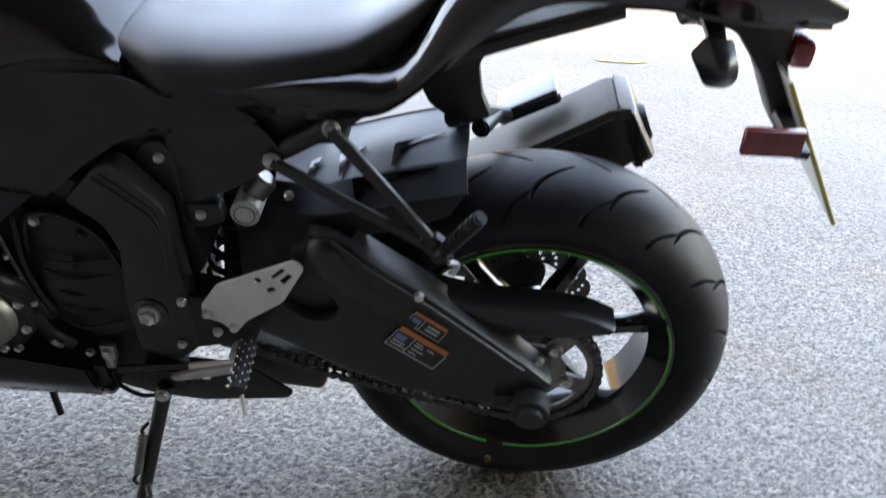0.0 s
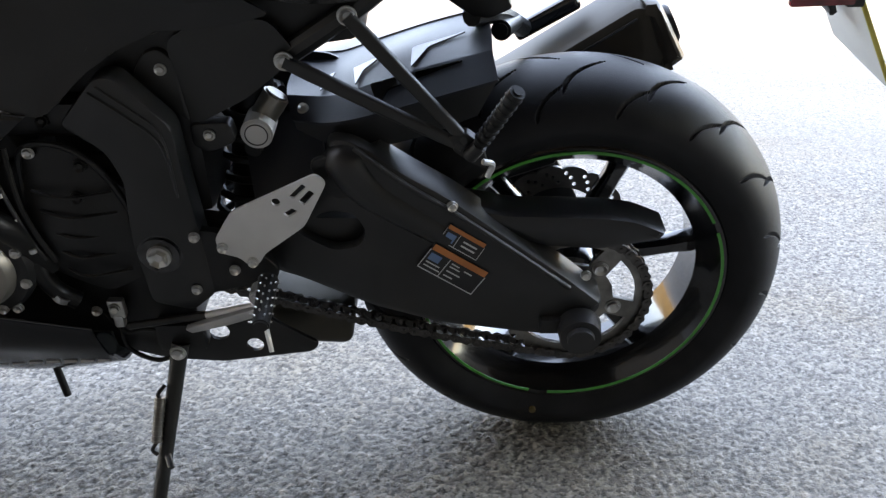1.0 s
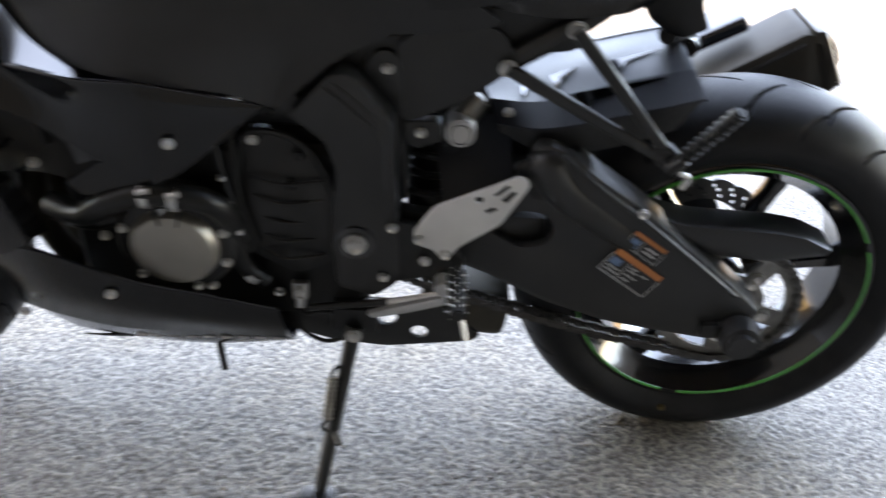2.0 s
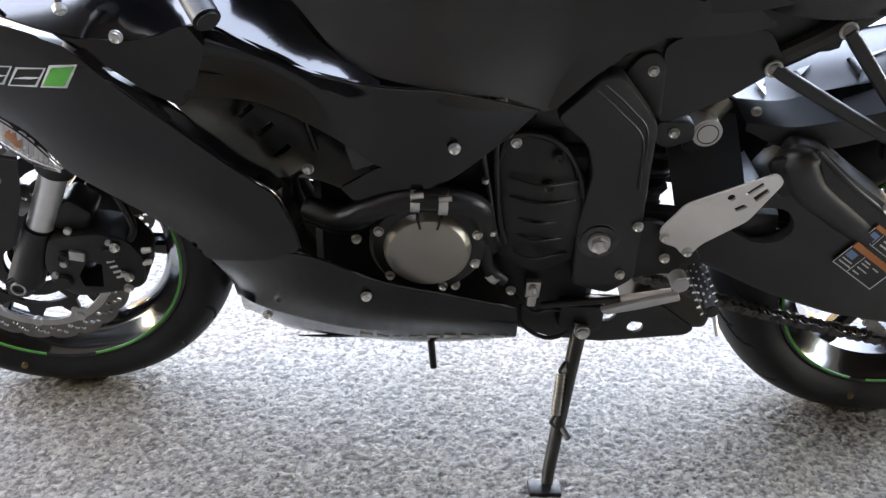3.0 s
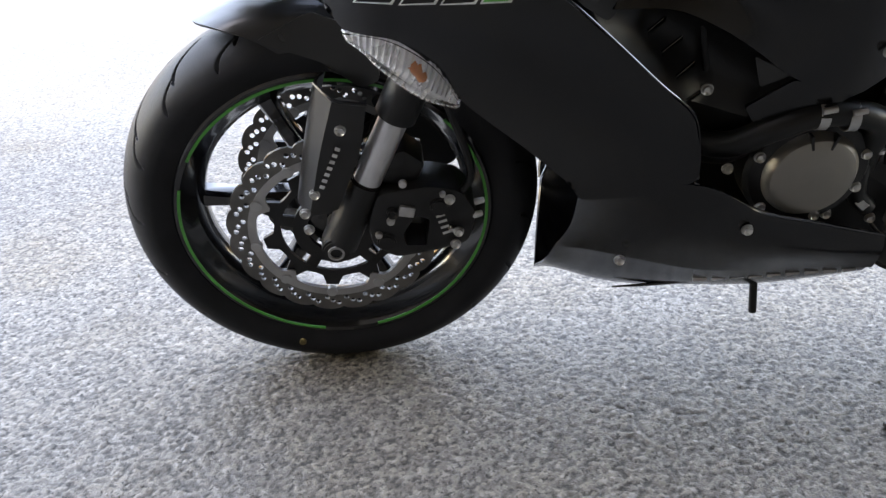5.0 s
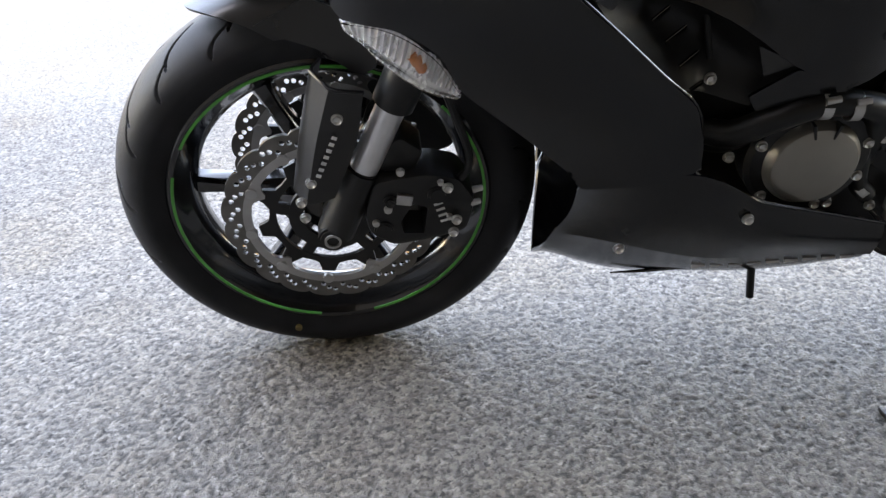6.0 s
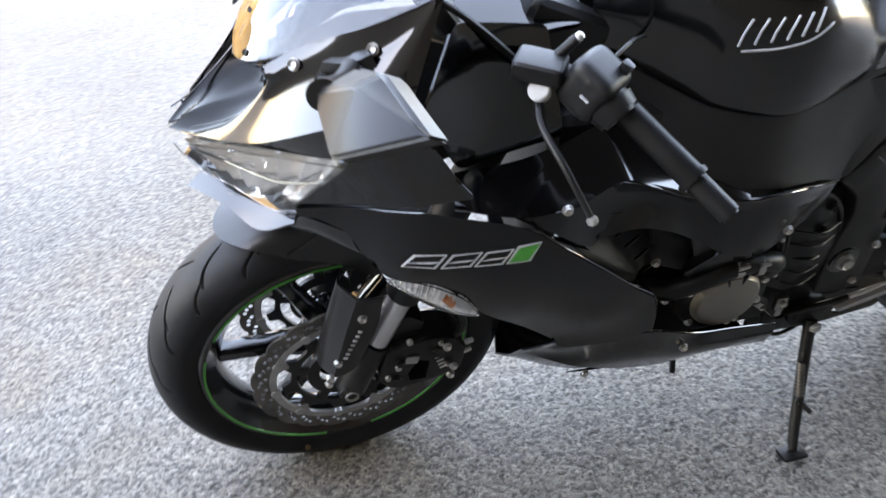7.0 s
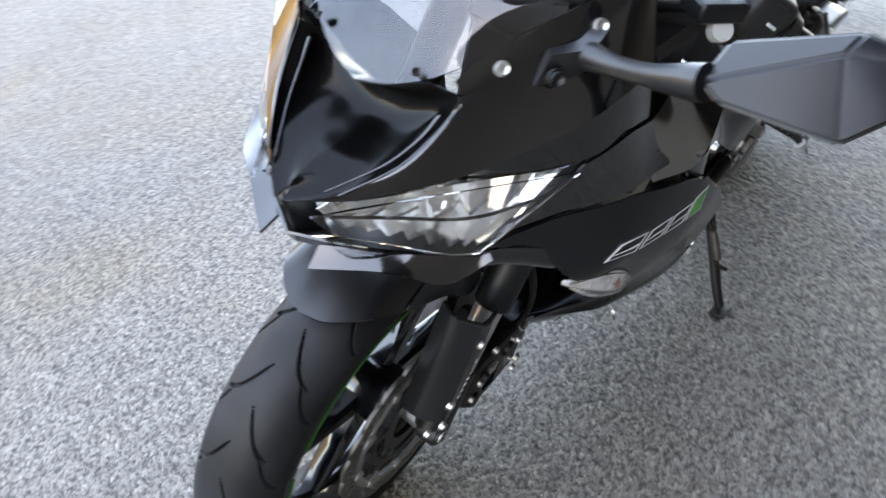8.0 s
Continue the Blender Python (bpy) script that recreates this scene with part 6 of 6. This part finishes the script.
    for x, z in ((-1.205, 0.372), (-1.207, 0.350)):
        e = rod((x, s * 0.130, z), (x + 0.014, s * 0.130, z + 0.003), 0.005, 0.004, 12, 0.001)
        e.transform(STEER)
        part("bleed_nipple", e, STEEL, leg)
    h = tube([(-1.235, s * 0.12, 0.37), (-1.21, s * 0.13, 0.42), (-1.24, s * 0.13, 0.52), (-1.27, s * 0.10, 0.60)], 0.0055, 8)
    h.transform(STEER)
    part("brake_hose", h, GROOVE, leg)
part("front_axle", rod((-1.395, -0.10, 0.302), (-1.395, 0.10, 0.302), 0.012, 0.012, 20), STEEL, front_wheel)

fender_rows = []
for y, dr, amax in ((-0.074, -0.040, 100), (-0.078, -0.012, 105), (-0.062, 0.012, 112), (-0.03, 0.020, 117), (0.0, 0.022, 118.5)):
    fender_rows.append([(FRONT[0] + (0.313 + dr) * math.cos(radians(60 + (amax - 60) * f)), y, FRONT[2] + (0.313 + dr) * math.sin(radians(60 + (amax - 60) * f))) for f in (0, 0.25, 0.5, 0.75, 1)])
fb = patch(fender_rows, 5, 4, 0.004, True)
fb.transform(STEER)
ff = part("front_fender", fb, SHEEN, bike, "smooth black front fender")
for s in (-1, 1):
    fl = panel([(-1.47, -0.082, 0.592), (-1.39, -0.09, 0.565), (-1.345, -0.095, 0.53), (-1.32, -0.095, 0.54), (-1.33, -0.088, 0.60), (-1.40, -0.075, 0.625)], (), 0.004, 0.025, 0.01, None, s)
    fl.transform(STEER)
    part("fender_stay", fl, SHEEN, ff)

# steering head and handlebars
part("steering_head", block(Matrix.Translation((-1.105, 0, 0.845)) @ Matrix.Rotation(radians(24), 4, "Y"), (0.13, 0.17, 0.17), 0.02, 3), CASTING, bike, "black steering head behind the instruments")
# added black sheet keeps the cockpit gap dark, hiding pale ground behind it
part("cockpit_filler", patch([[(-1.24, -0.13, 0.90), (-1.13, -0.105, 0.915), (-1.02, -0.07, 0.90)], [(-1.24, 0.0, 0.93), (-1.13, 0.0, 0.935), (-1.02, 0.0, 0.93)], [(-1.24, 0.13, 0.90), (-1.13, 0.105, 0.915), (-1.02, 0.07, 0.90)]], 5, 5, 0.008), RECESS, bike, "dark sheet added to fill the gap between the instruments and the tank")
part("upper_clamp", block(Matrix.Translation((-1.155, 0, 0.88)) @ Matrix.Rotation(radians(24), 4, "Y"), (0.07, 0.26, 0.03), 0.01), CASTING, bike, "black fork clamp")
for s in (-1, 1):
    bar = part("handlebar", tube([(-1.16, s * 0.13, 0.90), (-1.14, s * 0.18, 0.912), (-1.09, s * 0.245, 0.902), (-1.015, s * 0.352, 0.842)], 0.011, 12, 3), CASTING, bike, "black clip-on handlebar")
    part("grip", rod((-1.083, s * 0.256, 0.897), (-1.028, s * 0.334, 0.853), 0.0165, 0.0165, 20, 0.003), GROOVE, bar, "black rubber grip")
    part("grip_flange", rod((-1.031, s * 0.330, 0.855), (-1.027, s * 0.336, 0.852), 0.0195, 0.0195, 20, 0.001), GROOVE, bar)
    part("bar_end", rod((-1.028, s * 0.334, 0.853), (-0.998, s * 0.376, 0.829), 0.0135, 0.0135, 20, 0.003), CASTING, bar, "black bar end weight")
    along = Vector((0.075, s * 0.107, -0.060)).normalized()
    sw = part("switch_housing", block(Matrix.Translation((-1.117, s * 0.232, 0.922)) @ axes_to(along), (0.058, 0.064, 0.056), 0.016, 4), PLASTIC, bar, "black switch housing")
    part("housing_collar", rod(Vector((-1.117, s * 0.232, 0.918)) + along * 0.024, Vector((-1.117, s * 0.232, 0.916)) + along * 0.046, 0.029, 0.024, 28, 0.004), PLASTIC, bar)
    part("switch_button", block(Matrix.Translation((-1.130, s * 0.252, 0.936)) @ axes_to(along), (0.014, 0.018, 0.016), 0.004), SHEEN, bar)
    part("switch_button", block(Matrix.Translation((-1.088, s * 0.246, 0.948)) @ axes_to(along), (0.012, 0.012, 0.014), 0.003), SHEEN, bar)
    part("switch_mark", block(Matrix.Translation((-1.137, s * 0.256, 0.921)) @ axes_to(along), (0.003, 0.003, 0.012), 0.001), PALE, bar)
    part("cable_adjuster", rod((-1.150, s * 0.195, 0.934), (-1.128, s * 0.200, 0.962), 0.007, 0.006, 14, 0.002), CASTING, bar)
    part("adjuster_tip", rod((-1.128, s * 0.200, 0.961), (-1.124, s * 0.201, 0.967), 0.0055, 0.0045, 12, 0.001), BRIGHT, bar)
    clampb = part("lever_bracket", block(Matrix.Translation((-1.168, s * 0.200, 0.931)) @ Matrix.Rotation(radians(s * 35), 4, "Z"), (0.058, 0.045, 0.024), 0.008, 3), CASTING, bar)
    part("lever_cap", rod((-1.168, s * 0.212, 0.905), (-1.176, s * 0.222, 0.916), 0.0125, 0.0125, 24, 0.002), BRIGHT, bar, "bright aluminium pivot cap")
    part("control_lever", tube([(-1.172, s * 0.215, 0.900), (-1.178, s * 0.25, 0.887), (-1.165, s * 0.30, 0.862), (-1.145, s * 0.339, 0.822)], lambda t: 0.0058 - 0.002 * t, 10), CASTING, bar, "black control lever")
    part("lever_ball", rod((-1.146, s * 0.337, 0.824), (-1.143, s * 0.343, 0.817), 0.007, 0.006, 12, 0.002), ALU, bar)
part("brake_line", tube([(-1.30, -0.11, 1.0), (-1.251, -0.13, 0.972), (-1.216, -0.135, 0.944), (-1.175, -0.14, 0.905), (-1.15, -0.11, 0.87)], 0.0045, 8), GROOVE, bike)
part("cable", tube([(-1.10, -0.215, 0.925), (-1.05, -0.18, 0.935), (-1.0, -0.12, 0.90), (-1.02, -0.06, 0.85)], 0.0025, 8), GROOVE, bike)

# model mark on the side fairing: slanted open shapes in pale outline, the last one filled green
side_y = spline_y([*side_panel, *side_inner])


def mark(outline, material, name, parent, width=0.0015, fill=False, label=""):
    """A thin raised mark that follows the fairing: outlined, or filled."""
    bm = bmesh.new()
    c = Vector((sum(p[0] for p in outline) / len(outline), sum(p[1] for p in outline) / len(outline)))
    lift = 0.0012
    vs = [bm.verts.new((x, side_y(x, z) - lift, z)) for x, z in outline]
    if fill:
        f = bm.faces.new(vs)
        bmesh.ops.triangulate(bm, faces=[f])
    else:
        ins = []
        for x, z in outline:
            d = Vector((x, z)) - c
            q = c + d * max(0.0, 1 - width * 1.6 / max(d.length, 1e-4))
            ins.append(bm.verts.new((q.x, side_y(q.x, q.y) - lift, q.y)))
        for i in range(len(vs)):
            j = (i + 1) % len(vs)
            bm.faces.new((vs[i], vs[j], ins[j], ins[i]))
    shell(bm, -0.0006)
    return part(name, bm, material, parent, label)


def slant(x0, x1, z0, z1, lean=0.014):
    return [(x0, z0), (x1, z0 + (x1 - x0) * 0.08), (x1 + lean, z1 + (x1 - x0) * 0.08), (x0 + lean, z1)]


for x0, x1 in ((-1.335, -1.296), (-1.290, -1.254), (-1.250, -1.216)):
    zb = 0.698 + (x0 + 1.335) * 0.06
    mark(slant(x0, x1, zb, zb + 0.022), PALE, "model_mark", fairing, 0.0016, False, "pale outlined slanted mark")
    mark(slant(x0 + 0.008, x1 - 0.006, zb + 0.009, zb + 0.0125), PALE, "model_mark", fairing, 0, True)
mark(slant(-1.212, -1.182, 0.706, 0.731), PALE, "model_mark", fairing, 0.002, False)
mark(slant(-1.209, -1.185, 0.708, 0.729), GREEN, "model_mark", fairing, 0, True, "green filled slanted mark")
# pale bars low on the belly fairing in place of the maker's word
for k in range(9):
    bm = bmesh.new()
    add_box(bm, Matrix.Translation((-0.875 + 0.026 * k, -0.1405 - 0.0015 * k, 0.2350 + 0.0022 * k)) @ Matrix.Rotation(radians(-42), 4, "X") @ Matrix.Rotation(radians(-5), 4, "Y"), (0.019, 0.0035, 0.010), 0)
    part("maker_mark", bm, PALE, cowl, "" if k else "pale bar of the maker's mark")
# white script mark on the tank as flowing plain strokes, laid on its skin
tank_skin = BVHTree.FromPolygons([v.co for v in tank.data.vertices], [p.vertices[:] for p in tank.data.polygons])
strokes = [((x, 0.900 + 0.004 * k), (x + 0.004, 0.916 + 0.003 * k), (x + 0.012, 0.934 + 0.002 * k)) for k, x in enumerate((-0.894, -0.876, -0.858, -0.840, -0.822, -0.804))]
strokes.append(((-0.890, 0.894), (-0.852, 0.900), (-0.812, 0.910), (-0.778, 0.926)))
for pts in strokes:
    laid = []
    for p in smooth_line([Vector((x, 0, z)) for x, z in pts], 5):
        hit = tank_skin.ray_cast(Vector((p.x, -0.6, p.z)), Vector((0, 1, 0)))[0]
        laid.append((p.x, hit.y - 0.0005, p.z))
    part("tank_mark", tube(laid, 0.0019, 6, 1), PALE, tank, "white slanted strokes in place of a mark")

# worn yellow paint on the far ground
def paint_patch(cx, cy, w, d, turn):
    bm = bmesh.new()
    rng = random.Random(7)
    ring = []
    for k in range(28):
        a = 2 * math.pi * k / 28
        r = 1 + rng.uniform(-0.22, 0.12)
        x, y = w * r * math.cos(a), d * r * math.sin(a)
        ring.append(bm.verts.new((cx + x * math.cos(turn) - y * math.sin(turn), cy + x * math.sin(turn) + y * math.cos(turn), 0.004)))
    bm.faces.new(ring)
    ob = part("road_marking", bm, YELLOW, None)
    return tagged(ob, "worn patch of yellow paint on the asphalt", "road marking", kind="structure")


paint_patch(0.74, 3.46, 0.16, 0.05, 0.1)
